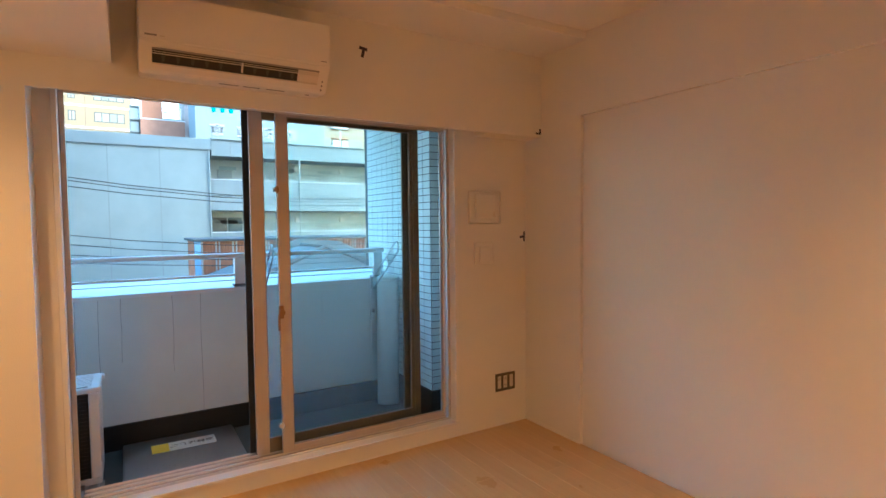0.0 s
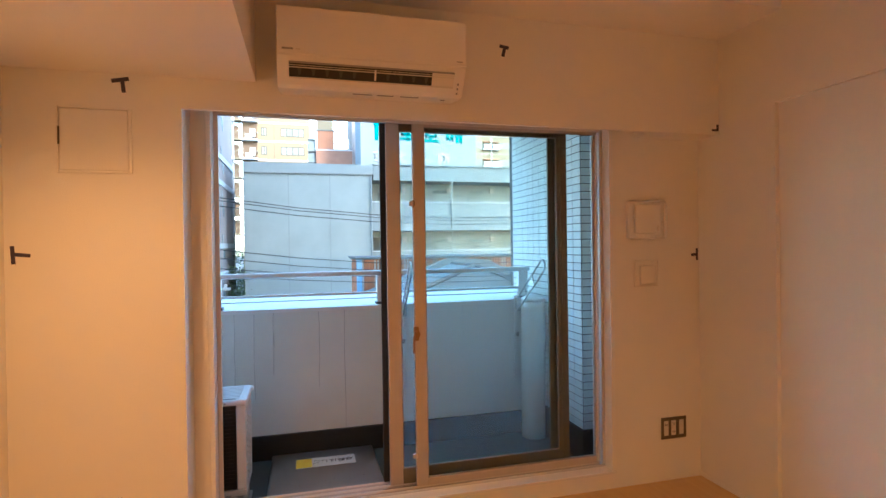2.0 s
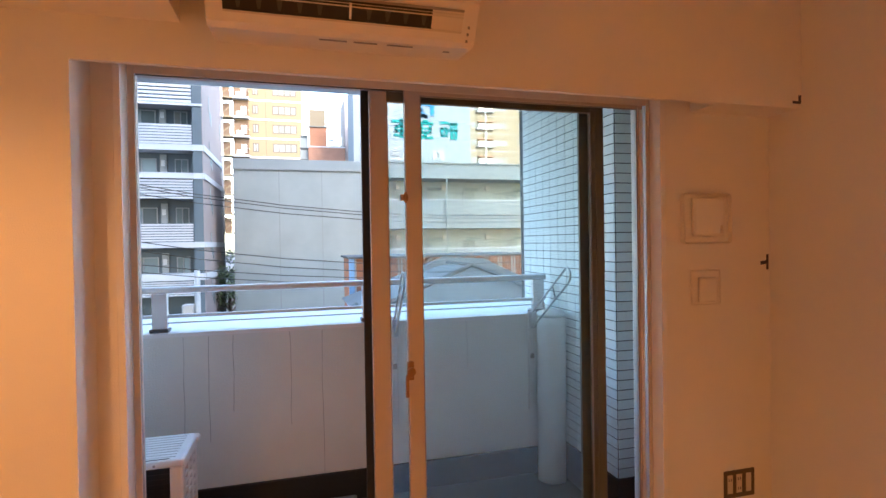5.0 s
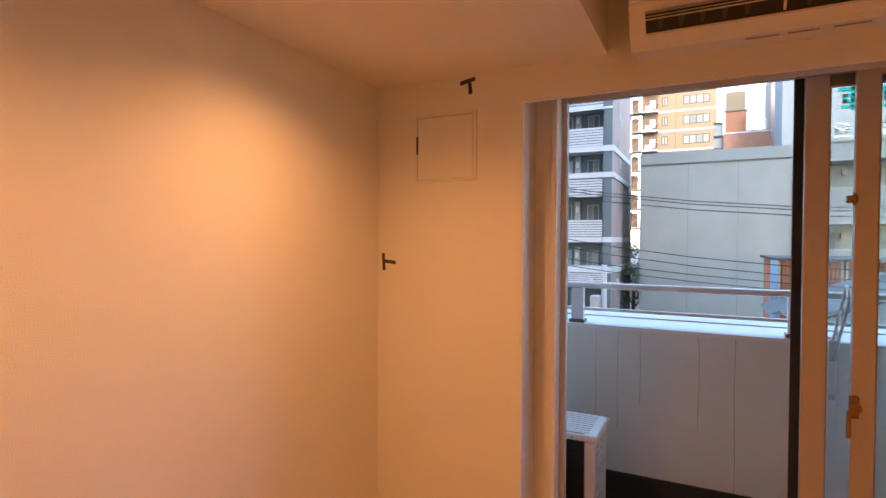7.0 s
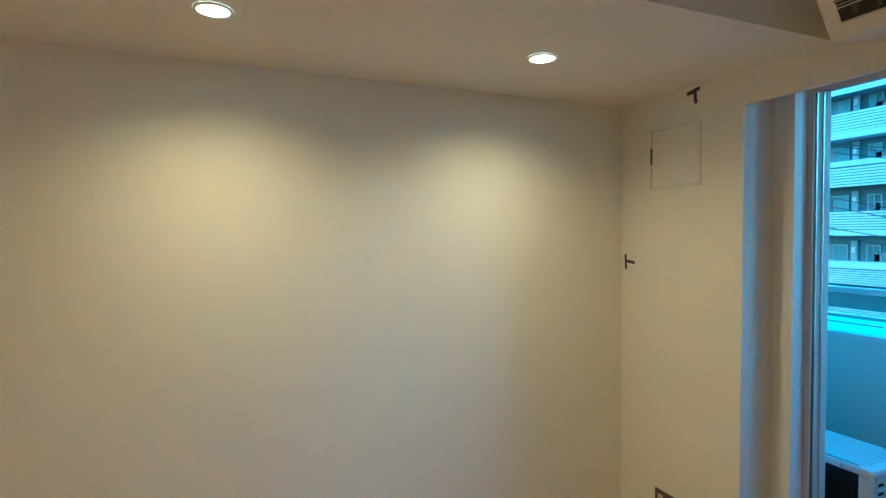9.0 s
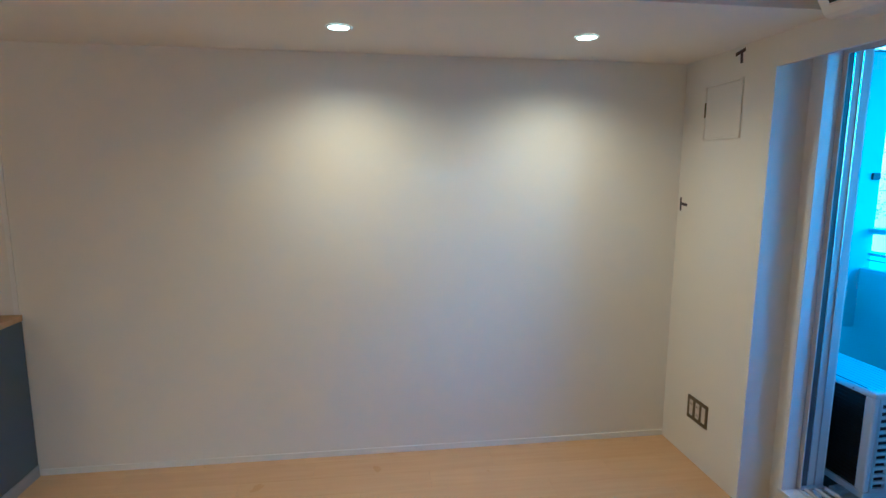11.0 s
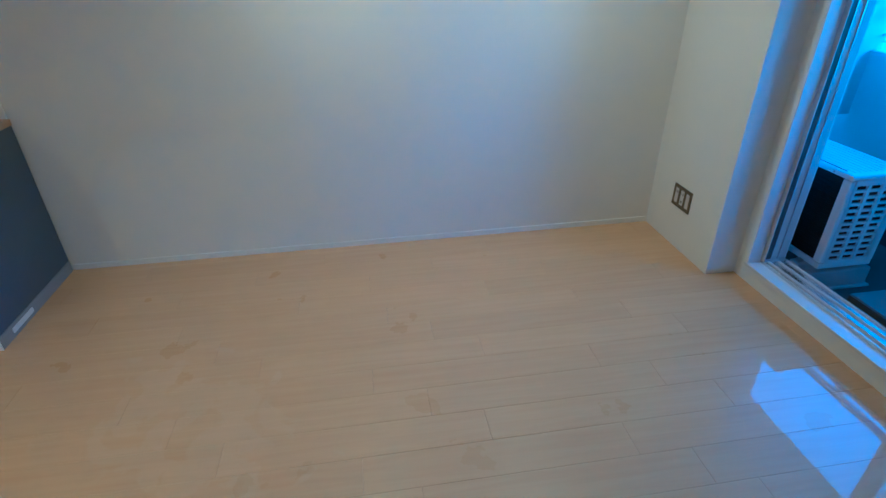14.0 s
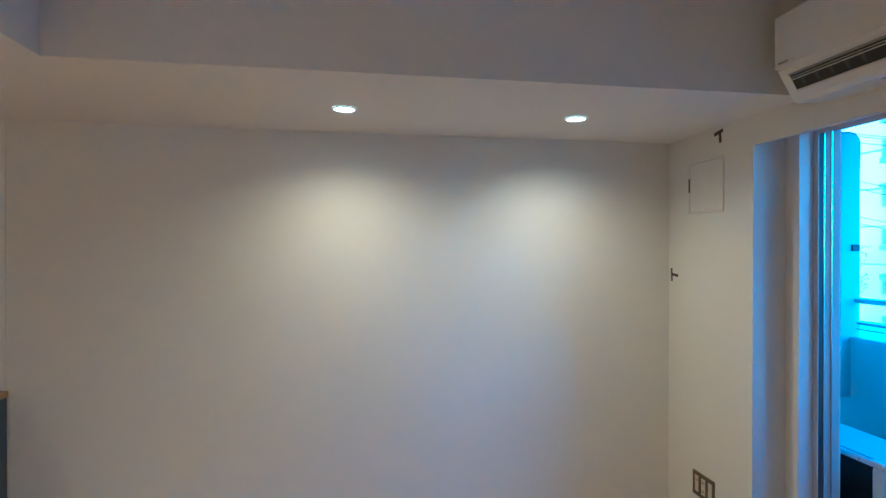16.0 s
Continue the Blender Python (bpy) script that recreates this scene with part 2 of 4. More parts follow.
BRIGHTW = material("white_facade", (0.5, 0.5, 0.48), 0.8, bump=0, vary=0.04)
YELB = material("cream_facade", (0.095, 0.076, 0.047), 0.8, bump=0.2, bump_scale=3, vary=0.08, scale=0.3)
BRICKR = material("red_brick_facade", (0.161, 0.081, 0.052), 0.8, bump=0.3, bump_scale=4, vary=0.25, scale=1.5)
BROWNM = material("brown_corrugated", (0.17, 0.07, 0.035), 0.7, bump=0.2, vary=0.3, scale=1)
SIGNB = material("pale_blue_sign_board", (0.105, 0.128, 0.150), 0.6, spec=0.1, bump=0, vary=0.03)
TEAL = material("teal_sign_paint", (0.0, 0.105, 0.112), 0.8, bump=0, spec=0.05)
BLUE = material("blue_sign_paint", (0.012, 0.09, 0.19), 0.8, bump=0, spec=0.05)
GREYSIGN = material("white_sign_relief", (0.17, 0.19, 0.205), 0.6, bump=0)
RUST = material("rusty_corrugated", (0.30, 0.12, 0.06), 0.8, bump=0.3, vary=0.5, scale=2)
RUSTW = material("faded_white_corrugated", (0.33, 0.3, 0.27), 0.8, bump=0.3, vary=0.3, scale=2)
SLATEROOF = material("slate_grey_roofing", (0.075, 0.085, 0.085), 0.8, bump=0.5, bump_scale=12, vary=0.2, scale=1.5)
ROOFEDGE = material("dark_roof_edge", (0.045, 0.05, 0.052), 0.7, bump=0.2)
ASPHALT = material("asphalt", (0.05, 0.05, 0.052), 0.9, bump=0.4, bump_scale=20, vary=0.2, scale=0.3)
LEAF = material("tree_leaves", (0.06, 0.10, 0.03), 0.6, bump=0.1, vary=0.4, scale=1.5)
BARK = material("tree_bark", (0.10, 0.07, 0.05), 0.9, bump=0.4)
WIREM = material("black_cable", (0.02, 0.02, 0.02), 0.7, bump=0)
POLE = material("concrete_pole", (0.34, 0.36, 0.38), 0.8, bump=0.2)
OWNB = material("own_building_render", (0.45, 0.46, 0.46), 0.8, bump=0.2, vary=0.06)


# ---- helpers ----
def finish(name, bm, mat, smooth=False):
    me = bpy.data.meshes.new(name)
    bm.to_mesh(me)
    bm.free()
    me.materials.append(mat)
    if smooth:
        for p in me.polygons:
            p.use_smooth = True
    return me


def part(name, bm, mat, parent=None, label="", smooth=False, kind=""):
    ob = new(name, finish(name, bm, mat, smooth))
    if parent is not None:
        ob.parent = parent
    return tagged(ob, label, kind=kind)


def base(name, label, category, group="", at=(0, 0, 0)):
    ob = new(name)
    ob.empty_display_size = 0.05
    ob.location = at
    return tagged(ob, label, category, group)


def bx(bm, x0, x1, y0, y1, z0, z1, bevel=0.0):
    n = bmesh.ops.create_cube(bm, size=1)["verts"]
    for v in n:
        v.co = Vector((x0 + (v.co.x + 0.5) * (x1 - x0), y0 + (v.co.y + 0.5) * (y1 - y0), z0 + (v.co.z + 0.5) * (z1 - z0)))
    if bevel:
        ed = list({e for v in n for e in v.link_edges})
        bmesh.ops.bevel(bm, geom=ed, offset=bevel, segments=2, affect="EDGES", profile=0.5)
    return n


def box(x0, x1, y0, y1, z0, z1, bevel=0.0):
    bm = bmesh.new()
    bx(bm, x0, x1, y0, y1, z0, z1, bevel)
    return bm


def rod(bm, p0, p1, r, seg=12, r2=None):
    p0, p1 = Vector(p0), Vector(p1)
    d = p1 - p0
    m = Matrix.Translation((p0 + p1) / 2) @ d.to_track_quat("Z", "Y").to_matrix().to_4x4()
    return bmesh.ops.create_cone(bm, cap_ends=True, segments=seg, radius1=r, radius2=r if r2 is None else r2, depth=d.length, matrix=m)["verts"]


def rods(pts, r, seg=8):
    bm = bmesh.new()
    for p, q in zip(pts, pts[1:]):
        rod(bm, p, q, r, seg)
    return bm


def tube(pts, r, seg=8, closed=False):
    """One connected tube along the points."""
    bm = bmesh.new()
    pts = [Vector(p) for p in pts]
    rings, n = [], len(pts)
    for i, p in enumerate(pts):
        a = pts[(i - 1) % n] if (i or closed) else p
        b = pts[(i + 1) % n] if (i < n - 1 or closed) else p
        m = (b - a).to_track_quat("Z", "Y").to_matrix()
        rings.append([bm.verts.new(p + m @ Vector((r * math.cos(2 * math.pi * k / seg), r * math.sin(2 * math.pi * k / seg), 0))) for k in range(seg)])
    pairs = list(zip(rings, rings[1:])) + ([(rings[-1], rings[0])] if closed else [])
    for r0, r1 in pairs:
        for k in range(seg):
            bm.faces.new((r0[k], r0[(k + 1) % seg], r1[(k + 1) % seg], r1[k]))
    if not closed:
        bm.faces.new(rings[0][::-1])
        bm.faces.new(rings[-1])
    return bm


def structure(name, bm, mat, label="", smooth=False):
    return tagged(part(name, bm, mat, None, label, smooth), kind="structure")


def prism(bm, outline, axis, a, b):
    """Extrudes a closed outline of (u, v) along an axis: x uses (y, z), y uses (x, z), z uses (x, y)."""
    def put(u, v, w):
        return {"x": (w, u, v), "y": (u, w, v), "z": (u, v, w)}[axis]
    lo = [bm.verts.new(put(u, v, a)) for u, v in outline]
    hi = [bm.verts.new(put(u, v, b)) for u, v in outline]
    bm.faces.new(lo)
    bm.faces.new(hi[::-1])
    n = len(outline)
    for i in range(n):
        bm.faces.new((lo[i], hi[i], hi[(i + 1) % n], lo[(i + 1) % n]))
    bmesh.ops.recalc_face_normals(bm, faces=bm.faces)


# ---- room shell ----
W, YB, WY, WO = 3.28, -4.7, 0.16, 0.36      # room width, back wall, window wall's inner and outer faces
OX0, OX1, OZ0, OZ1 = 0.70, 2.71, 0.09, 1.985  # window opening
BEAMZ, CEIL, SOFZ = 1.912, 2.47, 2.04

bm = box(-0.15, 0.0, YB, WO, -0.2, CEIL)
structure("wall_west", bm, WALLPAPER, "white textured wallpaper wall washed by downlights")
bm = box(W + 0.025, W + 0.2, YB, WO, -0.2, CEIL)
structure("wall_east", bm, WALLPAPER, "plain white wallpaper wall, slightly recessed")
bm = box(W, W + 0.024, -0.345, WY, 0.0, CEIL)
bx(bm, W, W + 0.024, YB, -0.345, 1.995, CEIL)
structure("wall_east_pilaster", bm, WALLPAPER, "shallow pilaster and beam in white wallpaper")
structure("wall_south", box(-0.15, W + 0.2, YB - 0.15, YB, -0.2, CEIL), WALLPAPER, "plain white wall at the back of the room")
bm = box(0.0, 0.625, 0.0, WY, 0.0, BEAMZ)
structure("wall_north_pier", bm, WALLPAPER, "white wallpaper pier beside the window")
bm = box(0.0, 0.625, 0.0, WY, BEAMZ, CEIL)
bx(bm, 0.625, 2.86, 0.0, WY, 2.06, CEIL)
bx(bm, 0.625, 2.86, 0.0, 0.02, 1.912, 2.06)
bx(bm, 2.86, W, 0.0, WY, 1.912, CEIL)
structure("wall_north_beam", bm, WALLPAPER, "white wallpaper beam with a curtain recess over the window")
bm = box(0.0, OX0, WY, WO, -0.2, CEIL)
bx(bm, OX1, W + 0.024, WY, WO, -0.2, CEIL)
bx(bm, OX0, OX1, WY, WO, OZ1, CEIL)
bx(bm, OX0, OX1, WY, WO, -0.2, OZ0)
structure("wall_north", bm, WALLPAPER, "white wallpaper window wall with an opening")
structure("ceiling", box(-0.15, W + 0.2, YB - 0.15, WO, CEIL, CEIL + 0.2), CEILP, "white papered ceiling")
structure("ceiling_step", box(0.92, W, -0.385, 0.0, 2.425, CEIL), CEILP, "low step in the white ceiling along the window")
bm = box(0.0, 0.915, -2.63, 0.0, SOFZ, CEIL)
bx(bm, 0.0, W, YB, -2.63, SOFZ, CEIL)
structure("ceiling_soffit", bm, CEILP, "lowered white ceiling with downlights")
structure("floor_base", box(-0.15, W + 0.2, YB, WO, -0.25, -0.012), JOINT, "dark sub-floor under the planks")
bm = box(0.0, 0.006, -3.25, 0.0, 0.0, 0.032, 0.001)
structure("baseboard", bm, TRIM, "low white baseboard along the wall")
structure("baseboard", box(W - 0.004, W, -0.345, WY, 0.0, 0.02), WALLPAPER, "wall foot strip")
bm = box(0.0, 0.007, -3.29, -3.27, 0.80, SOFZ)
structure("trim", bm, TRIM, "thin white edge trim of the kitchen wall panel")
structure("kitchen_wall_panel", box(0.0, 0.004, YB, -3.29, 0.80, SOFZ), WALLTILE, "glossy white kitchen wall panelling")

# window casing and sill
bm = box(OX0 - 0.012, OX0 + 0.010, WY - 0.014, 0.215, 0.10, OZ1, 0.002)
structure("trim_casing", bm, TRIM, "narrow white window casing")
bm = box(OX1 - 0.012, OX1 + 0.012, WY - 0.014, 0.215, 0.10, OZ1, 0.002)
structure("trim_casing", bm, TRIM, "narrow white window casing")
structure("trim_casing", box(OX0 + 0.011, OX1 - 0.013, WY - 0.004, 0.215, OZ1 - 0.008, OZ1 + 0.004), TRIM, "narrow white window head casing")
structure("window_sill", box(OX0 - 0.012, OX1 + 0.012, WY - 0.016, 0.215, 0.086, 0.1, 0.002), SILLM, "low white sill board under the sliding window")


def downlight(x, y):
    d = base("downlight", "round recessed white downlight, lit warm, in the lowered ceiling (rear two added)", "ceiling light", "downlights in the lowered ceiling", (x, y, SOFZ))
    bm = bmesh.new()
    seg = 28
    rings = []
    for r, z in ((0.050, -0.001), (0.049, -0.004), (0.042, -0.005), (0.0405, -0.0015)):
        rings.append([bm.verts.new((r * math.cos(2 * math.pi * i / seg), r * math.sin(2 * math.pi * i / seg), z)) for i in range(seg)])
    for r0, r1 in zip(rings, rings[1:]):
        for i in range(seg):
            bm.faces.new((r0[i], r0[(i + 1) % seg], r1[(i + 1) % seg], r1[i]))
    part("trim_ring", bm, TRIM, d, smooth=True)
    bm = bmesh.new()
    rod(bm, (0, 0, -0.0035), (0, 0, -0.0015), 0.0415, 28)
    part("diffuser", bm, LAMPM, d, "glowing warm diffuser")
    bm = bmesh.new()
    rod(bm, (0, 0, -0.0045), (0, 0, -0.0036), 0.016, 20)
    part("led_lens", bm, LEDM, d, "small brighter lens in the middle")
    li = new("downlight_lamp", bpy.data.lights.new("downlight_lamp", "SPOT"))
    # the added rear lamps get nearly twice the power
    li.data.energy, li.data.color, li.data.shadow_soft_size = LAMP_W * (1.95 if y < -2 else 1.0), WARM, 0.022
    li.data.spot_size, li.data.spot_blend = radians(152), 1.0
    li.location = (x, y, SOFZ - 0.012)
    return d


for x, y in DOWNLIGHTS:
    downlight(x, y)


# ---- sliding window ----
def ring_frame(bm, x0, x1, y0, y1, z0, z1, left, right, top, bottom, bevel=0.0015):
    bx(bm, x0, x0 + left, y0, y1, z0, z1, bevel)
    bx(bm, x1 - right, x1, y0, y1, z0, z1, bevel)
    bx(bm, x0 + left, x1 - right, y0, y1, z1 - top, z1, bevel)
    bx(bm, x0 + left, x1 - right, y0, y1, z0, z0 + bottom, bevel)


win = tagged(base("window_1", "", "", at=(1.7, 0.25, 0.1)), "wide sliding balcony window, one half open", kind="structure")


def wpart(name, bm, mat, parent, label=""):
    for v in bm.verts:
        v.co -= Vector((1.7, 0.25, 0.1))
    return part(name, bm, mat, parent, label)


bm = bmesh.new()
ring_frame(bm, 0.711, 2.702, 0.216, 0.222, 0.1, OZ1 - 0.009, 0.020, 0.020, 0.030, 0.012)
ring_frame(bm, 0.7005, 2.7095, 0.222, 0.345, 0.1, OZ1 - 0.001, 0.008, 0.008, 0.014, 0.012)
wpart("window_frame", bm, ALU_J, win, "champagne aluminium outer frame with tracks")
for y0 in (0.232, 0.282, 0.330):
    wpart("track", box(0.738, 2.670, y0, y0 + 0.005, 0.1125, 0.122), ALU_J, win, "raised silver running track")
wpart("sill_plate", box(0.738, 2.670, 0.219, 0.343, 0.1122, 0.1134), ALU_W, win, "bright bare aluminium sill plate")
for y0 in (0.262, 0.300):
    wpart("jamb_rib", box(0.7087, 0.714, y0, y0 + 0.004, 0.1125, 1.966), ALU_W, win, "bright vertical rib of the jamb")
    wpart("head_rib", box(0.7145, 2.701, y0, y0 + 0.003, 1.965, 1.9695), ALU_D, win, "dark rib under the frame head")
wpart("sill_lip", box(0.712, 2.696, 0.2145, 0.2158, 0.1, 0.113), ALU_W, win, "bright front lip of the sill")
wpart("frame_groove", box(0.7086, 0.7105, 0.235, 0.262, 0.1125, 1.966), DARKAL, win, "dark vertical groove in the jamb")
for nm, x0, x1, y0, y1, l, r in (("inner_sash", 1.635, 2.672, 0.224, 0.252, 0.058, 0.024), ("outer_sash", 1.508, 2.511, 0.272, 0.300, 0.066, 0.060)):
    bm = bmesh.new()
    zt = 1.958 if nm == "inner_sash" else 1.955
    zb = 0.036 if nm == "inner_sash" else 0.078
    ring_frame(bm, x0, x1, y0, y1, 0.123, zt, l, r, 0.024 if nm == "inner_sash" else 0.036, zb)
    if nm == "outer_sash":
        bm.free()
        bm = box(x0, x0 + l, y0, y1, 0.123, zt, 0.0015)
    s = wpart(nm, bm, ALU, win, "sliding sash in champagne aluminium")
    if nm == "outer_sash":
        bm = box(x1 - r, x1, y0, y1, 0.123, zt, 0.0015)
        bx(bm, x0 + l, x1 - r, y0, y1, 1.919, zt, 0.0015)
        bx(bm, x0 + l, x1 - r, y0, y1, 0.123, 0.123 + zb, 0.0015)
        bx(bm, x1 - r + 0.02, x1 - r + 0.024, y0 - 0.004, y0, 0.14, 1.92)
        wpart("sash_rail", bm, ALU_D, s, "rails and far stile, weaker lamp light put into the colour")
    ym = (y0 + y1) / 2
    bm = box(x0 + l - 0.005, x1 - r + 0.005, ym - 0.0025, ym + 0.0025, 0.118 + zb, 1.936 if nm == "inner_sash" else 1.922)
    wpart("pane", bm, GLASS, s, "clear window glass")
    bm = bmesh.new()
    ring_frame(bm, x0 + l, x1 - r, y0 + 0.003, y0 + 0.007, 0.123 + zb, 1.934 if nm == "inner_sash" else 1.919, 0.005, 0.005, 0.005, 0.005, 0)
    wpart("gasket", bm, ACGREY, s, "thin grey glazing gasket")
bm = box(1.6353, 1.6375, 0.2255, 0.2505, 0.13, 1.93)
wpart("edge_strip", bm, ALU_W, win, "bright edge strip of the inner sash")
# daylight on the stile's face, put in as an added silver strip
wpart("stile_cover", box(2.651, 2.669, 0.2215, 0.2238, 0.13, 1.93), ALU_W, win, "added pale strip for the daylight on the narrow outer stile")
# the stile's daylit edge, likewise drawn as a silver strip
bm = box(2.6722, 2.6738, 0.226, 0.25, 0.13, 1.93)
wpart("edge_strip", bm, ALU_W, win)
bm = bmesh.new()
bx(bm, 1.482, 1.512, 0.318, 0.332, 0.124, 1.966, 0.001)
scr = wpart("screen_door", bm, RUBBER, win, "black brush stile of the sliding insect screen")
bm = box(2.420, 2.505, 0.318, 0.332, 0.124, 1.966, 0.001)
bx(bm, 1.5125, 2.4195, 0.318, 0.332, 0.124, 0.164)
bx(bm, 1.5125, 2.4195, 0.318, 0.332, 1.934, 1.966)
wpart("screen_frame", bm, ALU_D, scr, "rails and far stile of the screen in the same darkened aluminium")
wpart("mesh", box(1.5125, 2.4195, 0.3245, 0.3255, 0.165, 1.933), SCREEN, scr, "fine grey insect mesh")
# crescent lock
bm = box(1.626, 1.652, 0.205, 0.224, 0.86, 0.93, 0.004)
lock = wpart("crescent_lock", bm, BRONZE, win, "bronze crescent lock body")
bm = bmesh.new()
rod(bm, (1.640, 0.204, 0.895), (1.640, 0.192, 0.895), 0.016, 14)
bx(bm, 1.617, 1.629, 0.190, 0.203, 0.80, 0.885, 0.003)
bx(bm, 1.622, 1.645, 0.190, 0.203, 0.875, 0.905, 0.003)
wpart("lever", bm, BRONZE, lock, "bronze lock lever")
for z in (1.545, 0.285):
    bm = box(1.612, 1.640, 0.206, 0.2235, z - 0.012, z + 0.012, 0.003)
    bx(bm, 1.624, 1.634, 0.2, 0.2055, z - 0.02, z + 0.02, 0.002)
    wpart("child_lock", bm, BRONZE if z > 1 else ALU_W, win, "small secondary sash lock")

# ---- air conditioner ----
ac = base("air_conditioner", "warm white wall-mounted air conditioner above the sliding window", "air conditioner", at=(1.415, 0.0, 1.982))


def acp(name, bm, mat, parent, label="", smooth=False):
    for v in bm.verts:
        v.co -= Vector((1.415, 0.0, 2.0))
    return part(name, bm, mat, parent, label, smooth)


AX0, AX1 = 1.010, 1.780
bm = bmesh.new()
prism(bm, [(0.0, 2.012), (-0.150, 1.996), (-0.168, 2.008), (-0.226, 2.102), (-0.228, 2.115), (-0.232, 2.285), (-0.222, 2.297), (0.0, 2.297)], "x", AX0, AX1)
bmesh.ops.bevel(bm, geom=[e for e in bm.edges if abs(e.verts[0].co.x - e.verts[1].co.x) < 1e-6], offset=0.006, segments=2, affect="EDGES")
# the body stays closed; the air outlet is laid on it below
body = acp("body", bm, ACWHITE, ac)
acp("front_panel", box(AX0 + 0.002, AX1 - 0.002, -0.238, -0.228, 2.108, 2.292, 0.004), ACWHITE, ac, "smooth warm white front panel")


def slant(u, depth, x0, x1, th, mat, name, label=""):
    """A strip lying along the slanted outlet face; u runs 0 at the top to 1 at the bottom."""
    a, b = Vector((0, -0.2268, 2.102)), Vector((0, -0.1688, 2.008))
    d = (b - a).normalized()
    n = Vector((0, d.z, -d.y))
    if n.y > 0:
        n = -n
    u0, u1 = u
    bm = bmesh.new()
    q = []
    for s, t in ((u0, 0), (u1, 0), (u1, 1), (u0, 1)):
        p = a + (b - a) * s + n * (depth + t * th)
        q.append((p.y, p.z))
    prism(bm, q, "x", x0, x1)
    return acp(name, bm, mat, ac, label)


# black plate puts the darkness inside the open outlet into colour
slant((0.20, 0.72), 0.0005, AX0 + 0.045, AX1 - 0.14, 0.002, BLACKP, "air_outlet", "black plate for the dark inside of the air outlet")
slant((0.17, 0.23), 0.003, AX0 + 0.045, AX1 - 0.05, 0.005, ACGREY, "upper_lip", "grey upper outlet lip")
slant((0.29, 0.305), 0.005, AX0 + 0.045, AX1 - 0.05, 0.003, SOCKET, "louvre")
slant((0.355, 0.385), 0.006, AX0 + 0.045, AX1 - 0.05, 0.003, SOCKET, "louvre")
slant((0.72, 0.77), 0.002, AX0 + 0.045, AX1 - 0.05, 0.004, SOCKET, "lower_lip")
slant((0.23, 0.71), 0.0025, AX1 - 0.145, AX1 - 0.05, 0.002, CURB, "blank_plate", "cream blank end of the outlet")
slant((0.28, 0.66), 0.004, (AX0 + AX1) / 2 - 0.003, (AX0 + AX1) / 2 + 0.003, 0.009, ACWHITE, "centre_post")
for i in range(10):
    x = AX0 + 0.075 + i * 0.054 + (0.03 if i > 4 else 0)
    bm = bmesh.new()
    top, bot = Vector((-0.2085, 2.0725)), Vector((-0.189, 2.041))
    v = [bm.verts.new((x + dx, p.x - dn, p.y - dn * 0.6)) for dn in (0.0005, 0.003) for dx, p in ((0.0, top), (0.020, top), (0.013, bot), (0.006, bot))]
    for f in ((0, 1, 2, 3), (4, 7, 6, 5), (0, 4, 5, 1), (1, 5, 6, 2), (2, 6, 7, 3), (3, 7, 4, 0)):
        bm.faces.new([v[q] for q in f])
    acp("vane", bm, VANE, ac, "dark grey tapered plastic air vane")
acp("badge", box(AX0 + 0.02, AX0 + 0.062, -0.2392, -0.2382, 2.122, 2.129), ACGREY, ac, "tiny grey badge bar")
acp("badge", box(AX0 + 0.072, AX0 + 0.09, -0.2390, -0.2382, 2.123, 2.127), SOCKET, ac)
acp("badge", box(AX1 - 0.045, AX1 - 0.02, -0.2390, -0.2382, 2.122, 2.126), ACGREY, ac)
for i in range(3):
    acp("indicator", box(AX1 - 0.034, AX1 - 0.028, -0.2045 + i * 0.012, -0.2015 + i * 0.012, 2.036 - i * 0.016, 2.044 - i * 0.016), ACGREY, ac, "small grey indicator")
for x0, x1, y in ((AX0 + 0.30, AX0 + 0.38, -0.135), (AX0 + 0.40, AX0 + 0.47, -0.135), (AX0 + 0.5, AX0 + 0.58, -0.135), (AX1 - 0.09, AX1 - 0.07, -0.12)):
    acp("underside_print", box(x0, x1, y - 0.004, y + 0.002, 1.991, 1.9935), ACGREY, ac, "small grey print on the underside")


# ---- tape marks on the walls ----
def tape_mark(pts, y, label, at):
    t = base("tape_mark", label, "masking tape", "tape marks on the walls", at)
    for (x0, z0, x1, z1, w) in pts:
        bm = bmesh.new()
        a, b = Vector((x0, z0)), Vector((x1, z1))
        d = (b - a).normalized()
        n = Vector((-d.y, d.x)) * w / 2
        o = [(a + n), (b + n), (b - n), (a - n)]
        prism(bm, [(p.x - at[0], p.y - at[2]) for p in o], "y", -0.0012 - 0.0006 * (len(t.children)), -0.0002)
        part("strip", bm, TAPE, t)
    return t


tape_mark([(0.372, 2.008, 0.434, 2.020, 0.016), (0.411, 2.010, 0.416, 1.964, 0.015)], 0, "dark tape in a T shape high on the window wall pier", (0.41, 0.0, 2.0))
tape_mark([(0.026, 1.356, 0.030, 1.286, 0.014), (0.03, 1.324, 0.086, 1.318, 0.014)], 0, "dark tape in a sideways T shape by the wall corner", (0.04, 0.0, 1.32))
tape_mark([(2.020, 2.285, 2.066, 2.278, 0.016), (2.046, 2.28, 2.036, 2.236, 0.016)], 0, "dark tape in a T shape beside the air conditioner", (2.04, 0.0, 2.26))
tape_mark([(3.232, 1.936, 3.274, 1.936, 0.011), (3.269, 1.936, 3.269, 1.966, 0.013)], 0, "dark tape in an L shape under the beam corner", (3.25, 0.0, 1.94))
tape_mark([(3.266, 1.300, 3.266, 1.232, 0.013), (3.228, 1.262, 3.266, 1.266, 0.016)], 0, "dark tape in a sideways T shape on the window wall", (3.25, WY, 1.26))


